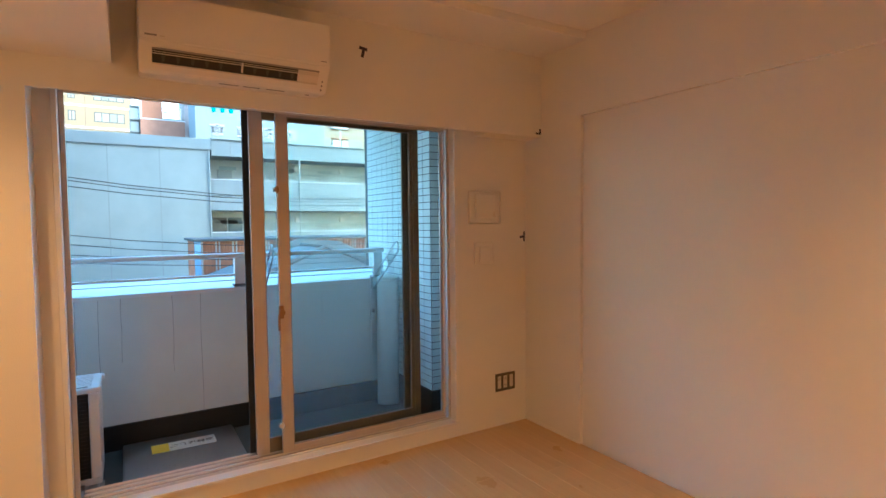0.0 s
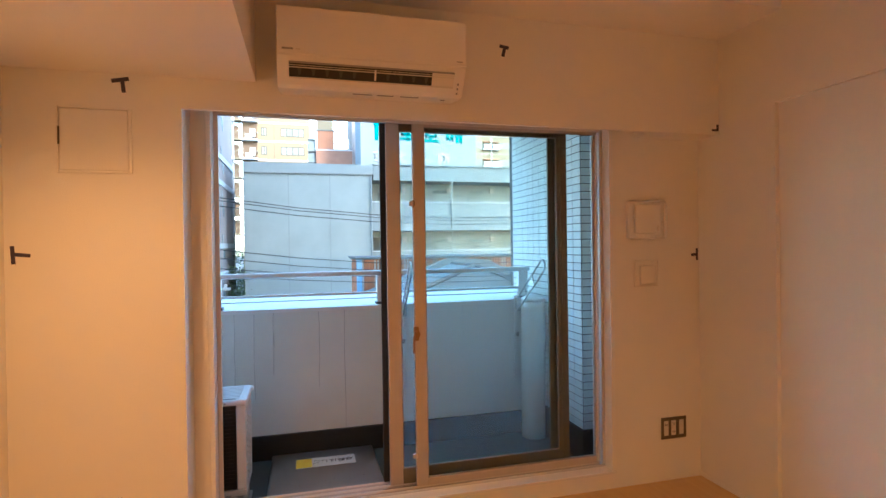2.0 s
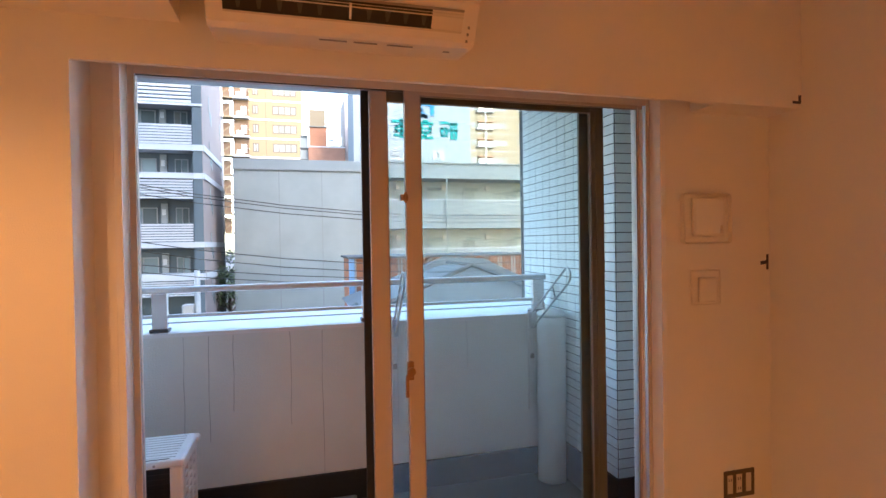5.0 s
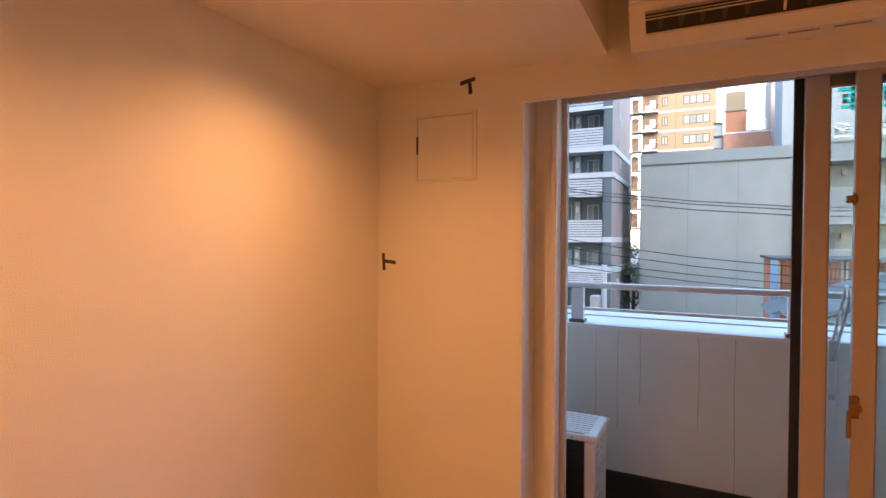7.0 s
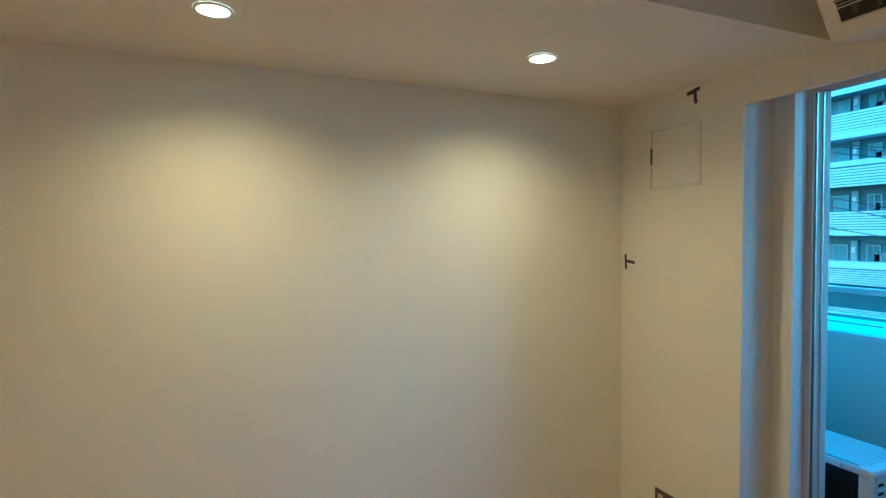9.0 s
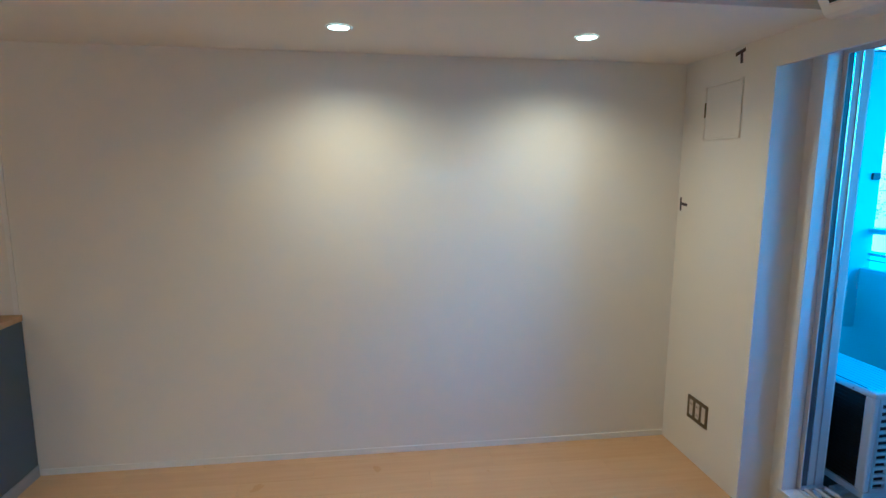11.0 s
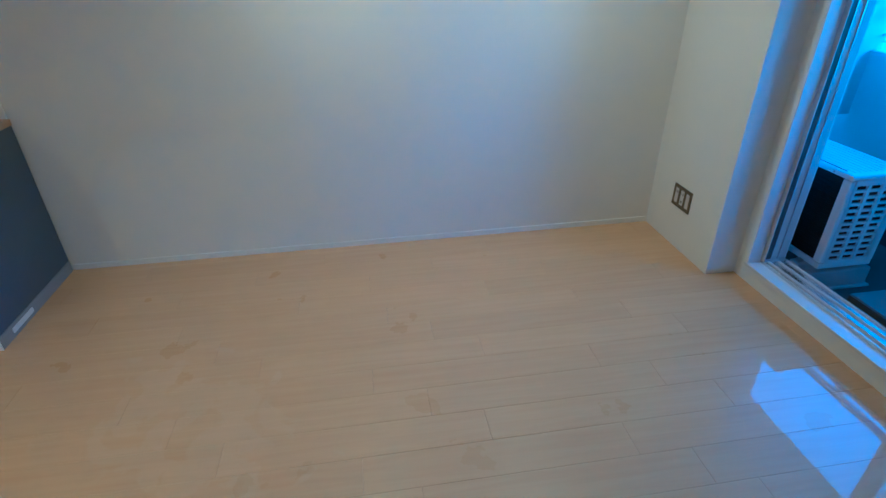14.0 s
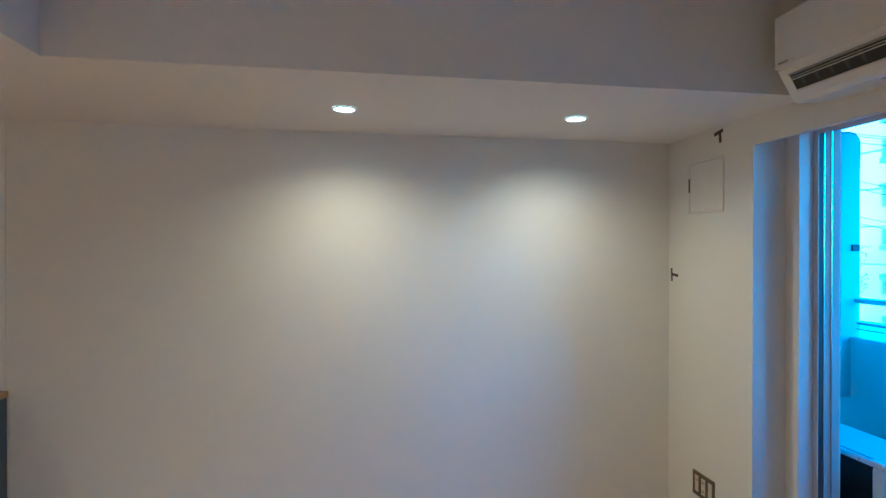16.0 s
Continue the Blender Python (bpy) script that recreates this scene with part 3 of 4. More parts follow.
# ---- wall boxes ----
def outlet(x, y, z, label):
    o = base("socket_plate", label, "power socket", "triple wall socket plates", (x, y, z))
    bm = bmesh.new()
    ring_frame(bm, -0.081, 0.081, -0.006, 0.0, -0.060, 0.060, 0.016, 0.016, 0.018, 0.018, 0.001)
    for xx in (-0.026, 0.026):
        bx(bm, xx - 0.008, xx + 0.008, -0.006, 0.0, -0.042, 0.042)
    part("plate", bm, PLATE, o, "dark bronze metal plate")
    for i, xx in enumerate((-0.050, 0.0, 0.050)):
        m = part("module", box(xx - 0.0155, xx + 0.0155, -0.0045, 0.0, -0.041, 0.041, 0.001), SOCKET, o, "ivory socket module")
        if i < 2:
            for zz in (0.022, -0.022) if i else (0.02,):
                part("slot", box(xx - 0.007, xx - 0.004, -0.0052, -0.0044, zz - 0.006, zz + 0.006), INK, m)
                part("slot", box(xx + 0.004, xx + 0.007, -0.0052, -0.0044, zz - 0.006, zz + 0.006), INK, m)
    return o


outlet(0.303, 0.0, 0.283, "bronze triple socket plate low on the window wall pier")
outlet(3.097, WY, 0.293, "bronze triple socket plate low beside the window")
h = base("access_hatch", "flush white papered access hatch high on the pier", "access panel", at=(0.305, 0.0, 1.765))
bm = bmesh.new()
ring_frame(bm, -0.126, 0.138, -0.008, 0.0, -0.126, 0.136, 0.009, 0.012, 0.009, 0.009, 0.002)
part("frame", bm, WALLPAPER, h)
part("door", box(-0.114, 0.123, -0.0045, 0.0, -0.114, 0.124, 0.0015), WALLPAPER, h, "papered hatch door")
part("latch", box(-0.120, -0.1155, -0.0092, -0.001, -0.015, 0.055), PLATE, h, "thin dark latch slot")
v = base("ventilation_cover", "white square ventilation cover beside the window", "vent", at=(2.93, WY, 1.46))
part("frame", box(-0.125, 0.125, -0.010, 0.0, -0.108, 0.108, 0.02), WALLPAPER, v)
part("cover", box(-0.082, 0.085, -0.028, -0.010, -0.075, 0.090, 0.012), WALLPAPER, v, "raised white cover")
part("knob", box(0.055, 0.068, -0.033, -0.028, -0.062, -0.030, 0.003), CURB, v)
v = base("vent_cover", "small white square wall cover below the vent", "vent", at=(2.928, WY, 1.165))
part("frame", box(-0.075, 0.073, -0.008, 0.0, -0.074, 0.075, 0.008), WALLPAPER, v)
part("cover", box(-0.045, 0.05, -0.018, -0.008, -0.062, 0.045, 0.008), WALLPAPER, v)

# ---- kitchen cabinet ----
cab = base("kitchen_cabinet", "navy-grey kitchen base cabinet end beside the wall", "kitchen cabinet", at=(0.32, -3.8, 0.0))


def cp(name, bm, mat, label=""):
    for q in bm.verts:
        q.co -= Vector((0.32, -3.8, 0.0))
    return part(name, bm, mat, cab, label)


cp("side_panel", box(0.008, 0.655, -3.281, -3.261, 0.06, 0.785, 0.001), CABSIDE, "navy-grey laminate end panel")
cp("body", box(0.01, 0.63, YB + 0.01, -3.283, 0.06, 0.784), CABSIDE)
for i in range(3):
    y1 = -3.285 - i * 0.48
    cp("door", box(0.632, 0.651, max(YB + 0.01, y1 - 0.475), y1, 0.065, 0.76, 0.002), CABSIDE, "navy-grey cabinet door")
cp("kick_board", box(0.010, 0.66, -3.277, -3.258, 0.0, 0.058), KICK, "grey kick board")
cp("kick_board", box(0.62, 0.66, YB + 0.01, -3.279, 0.0, 0.055), WOODTOP, "wooden kick board")
cp("edge_strip", box(0.6605, 0.6635, -3.279, -3.257, 0.0, 0.785), TRIM, "thin pale corner strip")
cp("floor_vent", box(0.405, 0.57, -3.2575, -3.253, 0.020, 0.044, 0.001), TRIM, "small white vent strip")
wt = base("worktop", "oak kitchen worktop on the base cabinet", "worktop", at=(0.33, -3.8, 0.80))
part("top", box(-0.322, 0.345, -0.89, 0.545, -0.014, 0.014, 0.002), WOODTOP, wt)

# ---- balcony ----
PY, PZ, PO = 1.25, 0.93, 1.68
bm = bmesh.new()
prism(bm, [(PY, -0.3), (PO, -0.3), (PO, 0.945), (PY, PZ - 0.02)], "x", -5.0, 2.78)
par = structure("balcony_parapet", bm, CONC, "pale painted balcony parapet with faint vertical cracks")
bm = bmesh.new()
prism(bm, [(PY - 0.004, PZ - 0.02), (PO + 0.01, 0.945), (PO + 0.01, 0.973), (PY - 0.004, PZ)], "x", -5.0, 2.78)
part("coping", bm, CAPM, par, "light grey parapet coping")
for x, z0, z1 in ((0.78, 0.35, PZ), (0.90, 0.5, PZ), (1.19, 0.4, PZ), (1.36, 0.11, PZ), (0.66, 0.2, PZ), (2.2, 0.6, PZ)):
    pts = [(x + random.uniform(-0.004, 0.004), PY - 0.0006, z0 + (z1 - 0.025 - z0) * i / 6) for i in range(7)]
    part("crack", tube(pts, 0.0017, 5), CRACKM, par, "fine vertical crack line")
bm = box(-5.0, 2.78, 1.228, PY, -0.05, 0.11, 0.004)
bx(bm, -5.0, 3.3, WO, WO + 0.02, -0.05, 0.08)
structure("balcony_upstand", bm, MEMBRANE, "black waterproof upstand")
structure("balcony_floor", box(-5.0, 3.3, WO, 1.68, -0.3, -0.05), BALFLOOR, "dark grey balcony floor")
structure("balcony_slab_above", box(-5.0, 3.3, WO, 1.87, 2.387, 2.56), CONC, "underside of the balcony above")
structure("outer_wall", box(-5.0, -0.151, 0.16, WO, -0.3, 2.386), CONC, "pale outer wall of the building")

rail = base("balcony_rail", "pale painted metal handrail on the balcony parapet", "railing", at=(0.55, 1.30, 0.94))


def rp(name, bm, mat, label=""):
    for q in bm.verts:
        q.co -= Vector((0.55, 1.30, 0.94))
    return part(name, bm, mat, rail, label)


rp("top_rail", box(-5.0, 2.74, 1.275, 1.325, 1.135, 1.167, 0.008), RAILM)
rp("lower_rail", box(-5.0, 2.74, 1.290, 1.312, 1.005, 1.022, 0.003), RAILM)
rp("lower_rail", box(-5.0, 2.74, 1.290, 1.312, 0.975, 0.983, 0.002), RAILM)
for x in (-3.78, -2.70, -1.62, -0.54, 0.545, 1.625, 2.685):
    p = rp("post", box(x - 0.036, x + 0.036, 1.280, 1.320, 0.95, 1.134, 0.004), RAILM)
    b = rp("base_pad", box(x - 0.045, x + 0.045, 1.262, 1.338, 0.934, 0.952, 0.003), DARKAL, "dark post base")

# laundry pole brackets
for x in (1.76, 2.61):
    k = base("laundry_pole_bracket", "grey metal laundry pole bracket on the parapet", "laundry bracket", "laundry pole brackets", (x, PY, 0.6))
    part("back_plate", box(-0.018, 0.018, -0.022, -0.001, -0.26, 0.36, 0.004), RAILM, k, "tall pale back plate")
    arm = bmesh.new()
    a, b = Vector((0, -0.045, 0.30)), Vector((-0.05, -0.56, 0.60))
    off = Vector((0, 0.019, 0.033))
    rod(arm, a + off, b + off, 0.006, 8)
    rod(arm, a - off, b - off, 0.006, 8)
    prev = None
    for i in range(9):
        th = -math.pi / 2 + math.pi * i / 8
        d = (b - a).normalized()
        q = b + off * math.sin(th) + d * 0.038 * math.cos(th)
        if prev:
            rod(arm, prev, q, 0.006, 8)
        prev = q
    for s in (0.35, 0.65):
        c = a.lerp(b, s)
        rod(arm, c + off, c - off, 0.005, 6)
    part("arm", arm, STEEL, k, "open looped arm")
    part("hinge", box(-0.02, 0.02, -0.06, -0.023, 0.25, 0.35, 0.006), STEEL, k)
    part("knob", box(-0.012, 0.012, -0.035, -0.023, 0.06, 0.09, 0.003), ACGREY, k)

# wrapped roll
r = base("wrapped_roll", "tall white plastic-wrapped roll leaning in the balcony corner", "roll", at=(2.688, 1.135, -0.05))
bm = bmesh.new()
seg, rings = 26, []
for j in range(25):
    z = j / 24 * 0.97
    ring = []
    for i in range(seg):
        th = 2 * math.pi * i / seg
        rr = 0.085 + 0.004 * noise.noise(Vector((math.cos(th) * 2, math.sin(th) * 2, z * 3)))
        ring.append(bm.verts.new((rr * math.cos(th) + 0.01 * z, rr * math.sin(th), z)))
    rings.append(ring)
for r0, r1 in zip(rings, rings[1:]):
    for i in range(seg):
        bm.faces.new((r0[i], r0[(i + 1) % seg], r1[(i + 1) % seg], r1[i]))
bm.faces.new(rings[0][::-1])
bm.faces.new(rings[-1])
part("roll", bm, WRAP, r, smooth=True)
bm = bmesh.new()
bmesh.ops.create_uvsphere(bm, u_segments=20, v_segments=8, radius=1.0, matrix=Matrix.Translation((0.01, 0.0, 0.985)) @ Matrix.Diagonal((0.082, 0.08, 0.03, 1)))
for q in bm.verts:
    q.co += q.normal * 0.02 * noise.noise(q.co * 30)
part("crumpled_film", bm, WRAP, r, "crumpled plastic film end", smooth=True)
part("print", box(-0.045, -0.015, -0.0855, -0.0835, 0.70, 0.702), ACGREY, r)

# outdoor condenser unit
cu = base("outdoor_unit", "ivory outdoor air-conditioner unit on plastic feet on the balcony floor", "outdoor unit", at=(0.43, 0.59, -0.05))


def up(name, bm, mat, parent=None, label="", smooth=False):
    for q in bm.verts:
        q.co -= Vector((0.43, 0.59, -0.05))
    return part(name, bm, mat, parent or cu, label, smooth)


CX0, CX1, CY0, CY1, CZ0, CZ1 = 0.04, 0.805, 0.45, 0.74, 0.09, 0.575
up("top", box(CX0 - 0.004, CX1 + 0.006, CY0 - 0.005, CY1 + 0.005, CZ1 - 0.03, CZ1, 0.010), COND, None, "ivory ribbed steel lid")
for i in range(9):
    y = CY0 + 0.03 + i * 0.028
    up("lid_rib", box(CX0 + 0.03, CX1 - 0.03, y, y + 0.008, CZ1 + 0.0002, CZ1 + 0.003, 0.001), COND)
up("lid_corner", box(CX1 - 0.028, CX1 + 0.016, CY1 - 0.04, CY1 + 0.008, CZ1 - 0.028, CZ1 - 0.004, 0.008), COND)
up("base_pan", box(CX0, CX1, CY0, CY1, CZ0, CZ0 + 0.03, 0.004), COND)
up("coil", box(CX0 + 0.02, CX1 - 0.045, CY0 + 0.012, CY0 + 0.03, CZ0 + 0.03, CZ1 - 0.03), FIN, None, "black coil fins")
for i in range(24):
    z = CZ0 + 0.05 + i * 0.019
    up("guard_bar", box(CX0 + 0.02, CX1 - 0.045, CY0 + 0.007, CY0 + 0.010, z, z + 0.002), BLACKP)
up("corner_post", box(CX1 - 0.046, CX1, CY0 + 0.001, CY0 + 0.03, CZ0 + 0.03, CZ1 - 0.03, 0.008), COND)
up("front_panel", box(CX0, CX1, CY1 - 0.02, CY1, CZ0 + 0.03, CZ1 - 0.03), COND)
bm = bmesh.new()
gy0, gy1, gz0, gz1, cols, rows_ = CY0 + 0.035, CY1 - 0.035, CZ0 + 0.04, CZ1 - 0.05, 3, 12
for i in range(cols + 1):
    y = gy0 + (gy1 - gy0) * i / cols
    bx(bm, CX1 - 0.012, CX1, y - 0.008, y + 0.008, gz0, gz1)
for j in range(rows_ + 1):
    z = gz0 + (gz1 - gz0) * j / rows_
    bx(bm, CX1 - 0.012, CX1 - 0.001, gy0, gy1, z - 0.006, z + 0.006)
bx(bm, CX1 - 0.012, CX1, CY0 + 0.0305, gy0 + 0.001, CZ0 + 0.03, CZ1 - 0.03)
bx(bm, CX1 - 0.012, CX1, gy1 - 0.001, CY1 - 0.0205, CZ0 + 0.03, CZ1 - 0.03)
bx(bm, CX1 - 0.012, CX1, gy0, gy1, CZ0 + 0.03, gz0)
bx(bm, CX1 - 0.012, CX1, gy0, gy1, gz1, CZ1 - 0.03)
up("side_grille", bm, COND, None, "ivory grille of small square slots")
up("inner_coil", box(CX1 - 0.05, CX1 - 0.02, CY0 + 0.03, CY1 - 0.03, CZ0 + 0.03, CZ1 - 0.03), FIN, None, "black coil behind the grille")
for x in (CX0 + 0.08, CX1 - 0.15):
    up("foot", box(x, x + 0.13, CY0 - 0.085, CY1 + 0.05, -0.05, 0.055, 0.008), FOOTM, None, "pale grey plastic foot")
    up("foot_plate", box(x - 0.015, x + 0.145, CY0 - 0.1, CY1 + 0.06, -0.0498, -0.038, 0.002), FOOTM, None, "flat edge of the foot")
    up("mounting_rail", box(x + 0.035, x + 0.095, CY0 - 0.05, CY1 + 0.03, 0.0555, 0.0895, 0.003), FOOTM, None, "raised rail on the foot")
    up("foot_bolt", box(x + 0.05, x + 0.08, CY0 - 0.04, CY0 - 0.012, 0.0897, 0.105, 0.005), STEEL)
for x in (CX0 + 0.12, CX0 + 0.42, CX1 - 0.1):
    up("lid_screw", box(x, x + 0.008, CY0 - 0.0075, CY0 - 0.0052, CZ1 - 0.019, CZ1 - 0.011, 0.001), ACGREY, None, "small dark lid screw")

# escape hatch cover
hx0, hx1, hy0, hy1 = 0.885, 1.53, 0.60, 1.21
hc = base("escape_hatch", "stainless steel escape ladder hatch cover in the balcony floor", "floor hatch", at=(1.215, 1.0, -0.05))


def hp(name, bm, mat, label="", parent=None):
    for q in bm.verts:
        q.co -= Vector((1.215, 1.0, -0.05))
    return part(name, bm, mat, parent or hc, label)


hp("cover", box(hx0, hx1, hy0, hy1, -0.045, -0.012, 0.010), STEEL, "brushed stainless cover")
hp("front_lip", box(hx0 + 0.004, hx1 - 0.004, hy0 - 0.006, hy0 - 0.0005, -0.048, -0.02, 0.002), DARKAL, "thick dark front lip")
hp("rim", box(hx0 + 0.02, hx1 - 0.02, hy0 + 0.02, hy1 - 0.005, -0.05, -0.045), DARKAL)
lab = hp("label_plate", box(1.036, 1.397, 0.945, 1.085, -0.0118, -0.0108), PALELABEL, "white and yellow notice plate")
hp("yellow_band", box(1.036, 1.13, 0.947, 1.083, -0.0107, -0.0103), YELLOW, "yellow band of the notice", lab)
for i in range(16):
    hp("stud", box(1.0 + i * 0.028, 1.006 + i * 0.028, 0.75 - (i % 3) * 0.02, 0.756 - (i % 3) * 0.02, -0.0119, -0.0102), ALU_W)
cu_ = bpy.data.curves.new("label_text", "FONT")
cu_.body = "\u907f\u96e3\u306f\u3057\u3054"
cu_.size = 0.05
cu_.extrude = 0.0002
cu_.materials.append(INK)
tx = new("label_text", cu_)
tx.parent = lab
tx.location = (1.385 - 1.215, 1.035 - 1.0, 0.0402)
tx.rotation_euler = (0, 0, math.pi)

# partition board
pb = base("partition_board", "pale balcony partition board with rounded corners in a thin dark edge", "balcony partition", at=(-0.1, 0.85, 0.57))
bm = bmesh.new()
o = [(-0.48, 0.0), (0.46, 0.0)]
for i in range(5):
    th = math.pi / 2 * i / 4
    o.append((0.40 + 0.06 * math.cos(th), 1.53 + 0.06 * math.sin(th)))
o.append((-0.48, 1.59))
prism(bm, o, "x", -0.012, 0.012)
part("board", bm, PARTB, pb)
part("edge", tube([(0.0, u, v) for u, v in o[1:]], 0.012, 6), DARKAL, pb, "dark grey metal edge")
part("latch", box(0.012, 0.025, 0.40, 0.45, 0.88, 0.92, 0.003), DARKAL, pb)
part("foot_panel", box(-0.01, 0.01, -0.30, 0.30, -0.62, -0.02), ACONC2, pb, "grey lower panel")
for y in (-0.28, 0.25):
    part("leg", box(-0.015, 0.015, y - 0.015, y + 0.015, -0.62, 0.0), RAILM, pb)

# tiled pillar
PX, PYN, PYF, PZT = 2.785, 0.60, 1.76, 2.386
pil = structure("tiled_pillar", box(PX, 3.6, PYN, PYF, -0.3, PZT), GROUT, "balcony end wall in narrow white tiles")
part("base_band", box(PX - 0.012, 3.6, PYN - 0.012, 1.249, -0.05, 0.16), MEMBRANE, pil, "black waterproof base")
structure("outer_wall_east", box(3.305, 3.8, WO, 1.68, -0.3, 2.386), CONC, "pale outer wall")

# ---- outside ----
def block(name, label, cat, x0, x1, y0, y1, z0, z1, mat, wall="wall"):
    b = base(name, label, cat, at=((x0 + x1) / 2, y0, z0))
    b["o"] = 0
    del b["o"]
    o = Vector(b.location)
    bm = box(x0, x1, y0, y1, z0, z1)
    for q in bm.verts:
        q.co -= o
    part(wall, bm, mat, b)
    return b, o


def sub(name, bm, mat, parent, o, label=""):
    for q in bm.verts:
        q.co -= o
    return part(name, bm, mat, parent, label)


G = -6.0
structure("ground", box(-400, 400, 2.5, 500, G - 0.5, G), ASPHALT, "grey asphalt ground")
# unseen upper block, its height set so its shadow covers the nearer buildings
structure("own_building", box(-24, 24, -12, WO, 2.95, 26), OWNB, "unseen plain mass of the building above, there to cast shade")
structure("own_building_lower", box(-24, 24, -12, WO, G, -0.31), OWNB, "plain mass of the building below")


def far_window(parent, o, x0, x1, y, z0, z1, panes=2, curtain=False, frame_mat=None):
    bm = bmesh.new()
    f = 0.13 if frame_mat else 0.05
    ring_frame(bm, x0, x1, y - 0.05, y, z0, z1, f, f, f, f, 0)
    for i in range(1, panes):
        x = x0 + (x1 - x0) * i / panes
        bx(bm, x - f * 0.5, x + f * 0.5, y - 0.05, y, z0 + f, z1 - f)
    w = sub("window", bm, frame_mat or APTB, parent, o)
    for i in range(panes):
        a = x0 + (x1 - x0) * i / panes + 0.04
        b = x0 + (x1 - x0) * (i + 1) / panes - 0.04
        sub("pane", box(a, b, y - 0.03, y - 0.005, z0 + 0.05, z1 - 0.05), CURTAINW if (curtain and (i == 0 or frame_mat)) else FARGLASS, w, o)
    return w


# charcoal apartment house
AY = 27.0
apt, o = block("apartment_house", "charcoal apartment house with white slatted balconies", "apartment house", -22.5, -3.3, AY + 1.0, 34.0, G, 14.0, APTG)
sub("pier", box(-3.74, -3.30, AY, AY + 1.0, G, 14.0), APTG, apt, o)
sub("side_wall", box(-3.30, -3.27, AY, 34.0, G, 14.0), APTL, apt, o, "side wall, pinkish light put into its paler grey")
SL = [(-2.9, -3.3), (0.04, -0.30), (1.62, 1.34), (5.08, 4.80), (6.50, 6.20), (8.56, 8.44), (12.2, 11.9)]
PAN = [(-2.3, -3.0), (-0.33, -1.10), (2.56, 1.65), (4.77, 3.78), (7.52, 6.52), (9.90, 8.57), (11.9, 11.0)]
for k in range(7):
    b_ = sub("balcony", box(-22.5, -3.75, AY - 0.05, AY + 1.0, SL[k][1], SL[k][0]), SLABW, apt, o, "white balcony slab edge")
    sub("slab_return", box(-3.78, -3.26, AY - 0.05, AY + 0.0, SL[k][1], SL[k][0]), SLABW, b_, o)
    z1, z0 = PAN[k]
    n = 7
    sub("slat_backing", box(-22.4, -3.79, AY + 0.06, AY + 0.08, z0, z1), APTG, b_, o)
    for i in range(n):
        za = z0 + (z1 - z0) * (i + 0.12) / n
        sub("slat", box(-22.45, -3.78, AY, AY + 0.05, za, za + (z1 - z0) / n * 0.66), SLAT, b_, o, "white slat")
for k, P in enumerate((0.02, 2.56, 5.06, 7.52, 9.90)):
    for u in range(4):
        s = -u * 4.75
        far_window(apt, o, -7.0 + s, -5.6 + s, AY + 0.99, P - 0.9, P + 0.85, 2, (k + u) % 2 == 0)
        far_window(apt, o, -4.76 + s, -4.12 + s, AY + 0.99, P - 0.5, P + 0.85, 2, k == 3 and u == 0)
        if u < 3:
            far_window(apt, o, -9.2 + s, -8.35 + s, AY + 0.99, P - 0.6, P + 0.45, 1, (k + u) % 3 == 0)
        bm = bmesh.new()
        rod(bm, (-7.55 + s, AY + 0.9, P - 1.0), (-7.55 + s, AY + 0.9, P + 1.15), 0.05, 8)
        rod(bm, (-7.55 + s, AY + 0.9, P + 1.12), (-7.85 + s, AY + 0.9, P + 1.3), 0.05, 8)
        sub("drain_pipe", bm, SLAT, apt, o, "white drain pipe with a bent top")
        sub("unit_box", box(-5.42 + s, -5.12 + s, AY + 0.86, AY + 0.98, P - 0.6, P + 1.05), APTB, apt, o, "pale grey cupboard door")
        sub("meter", box(-5.36 + s, -5.2 + s, AY + 0.8, AY + 0.855, P + 0.45, P + 0.75), SLAT, apt, o, "white meter box")
        sub("screen_wall", box(-7.92 + s, -7.82 + s, AY + 0.5, AY + 0.98, P - 1.0, P + 0.62), SLAT, apt, o, "slender white screen")
        bm = bmesh.new()
        rod(bm, (-8.15 + s, AY + 0.86, P + 0.15), (-8.15 + s, AY + 0.98, P + 0.15), 0.13, 12)
        sub("vent_hood", bm, ALU_W, apt, o)
for k in range(5):
    z = -2.35 + 2.46 * k
    for y, a, b in ((29.0, 1.1, 2.0), (29.35, 0.75, 1.25), (29.7, 0.55, 1.2), (33.1, 0.4, 1.4)):
        sub("side_window", box(-3.268, -3.25, y, y + 0.2, z + a, z + b), FARGLASS, apt, o, "narrow dark side window")
    sub("vent_box", box(-3.268, -3.1, 33.5, 33.75, z + 2.0, z + 2.25), ACGREY, apt, o, "small grey vent box")
sub("side_pipe", box(-3.268, -3.16, 33.85, 33.97, G, 14.0), SLAT, apt, o, "white vertical pipe at the rear corner")
for k in (1, 2, 3, 4):
    bm = bmesh.new()
    prism(bm, [(AY, SL[k][1]), (AY, SL[k][0]), (33.84, SL[k][0]), (33.84, SL[k][1])], "x", -3.268, -3.20)
    sub("side_band", bm, SLABW, apt, o, "white band on the side wall")

# weathered concrete block with open corridors
cb_, o = block("concrete_building", "weathered grey concrete building with open corridors", "building", -2.2, 5.24, 30.0, 40.0, G, 5.80, ACONC)
sub("parapet", box(-2.22, 5.30, 29.93, 40.0, 5.80, 6.35), ACONC2, cb_, o, "grey concrete parapet band")
for x in (0.28, 2.69):
    sub("joint", box(x - 0.03, x + 0.03, 29.985, 29.999, G, 5.73), JOINT, cb_, o, "dark vertical joint")
sub("joint", box(-2.2, 5.36, 29.90, 29.999, 5.73, 5.80), JOINT, cb_, o)
bm = bmesh.new()
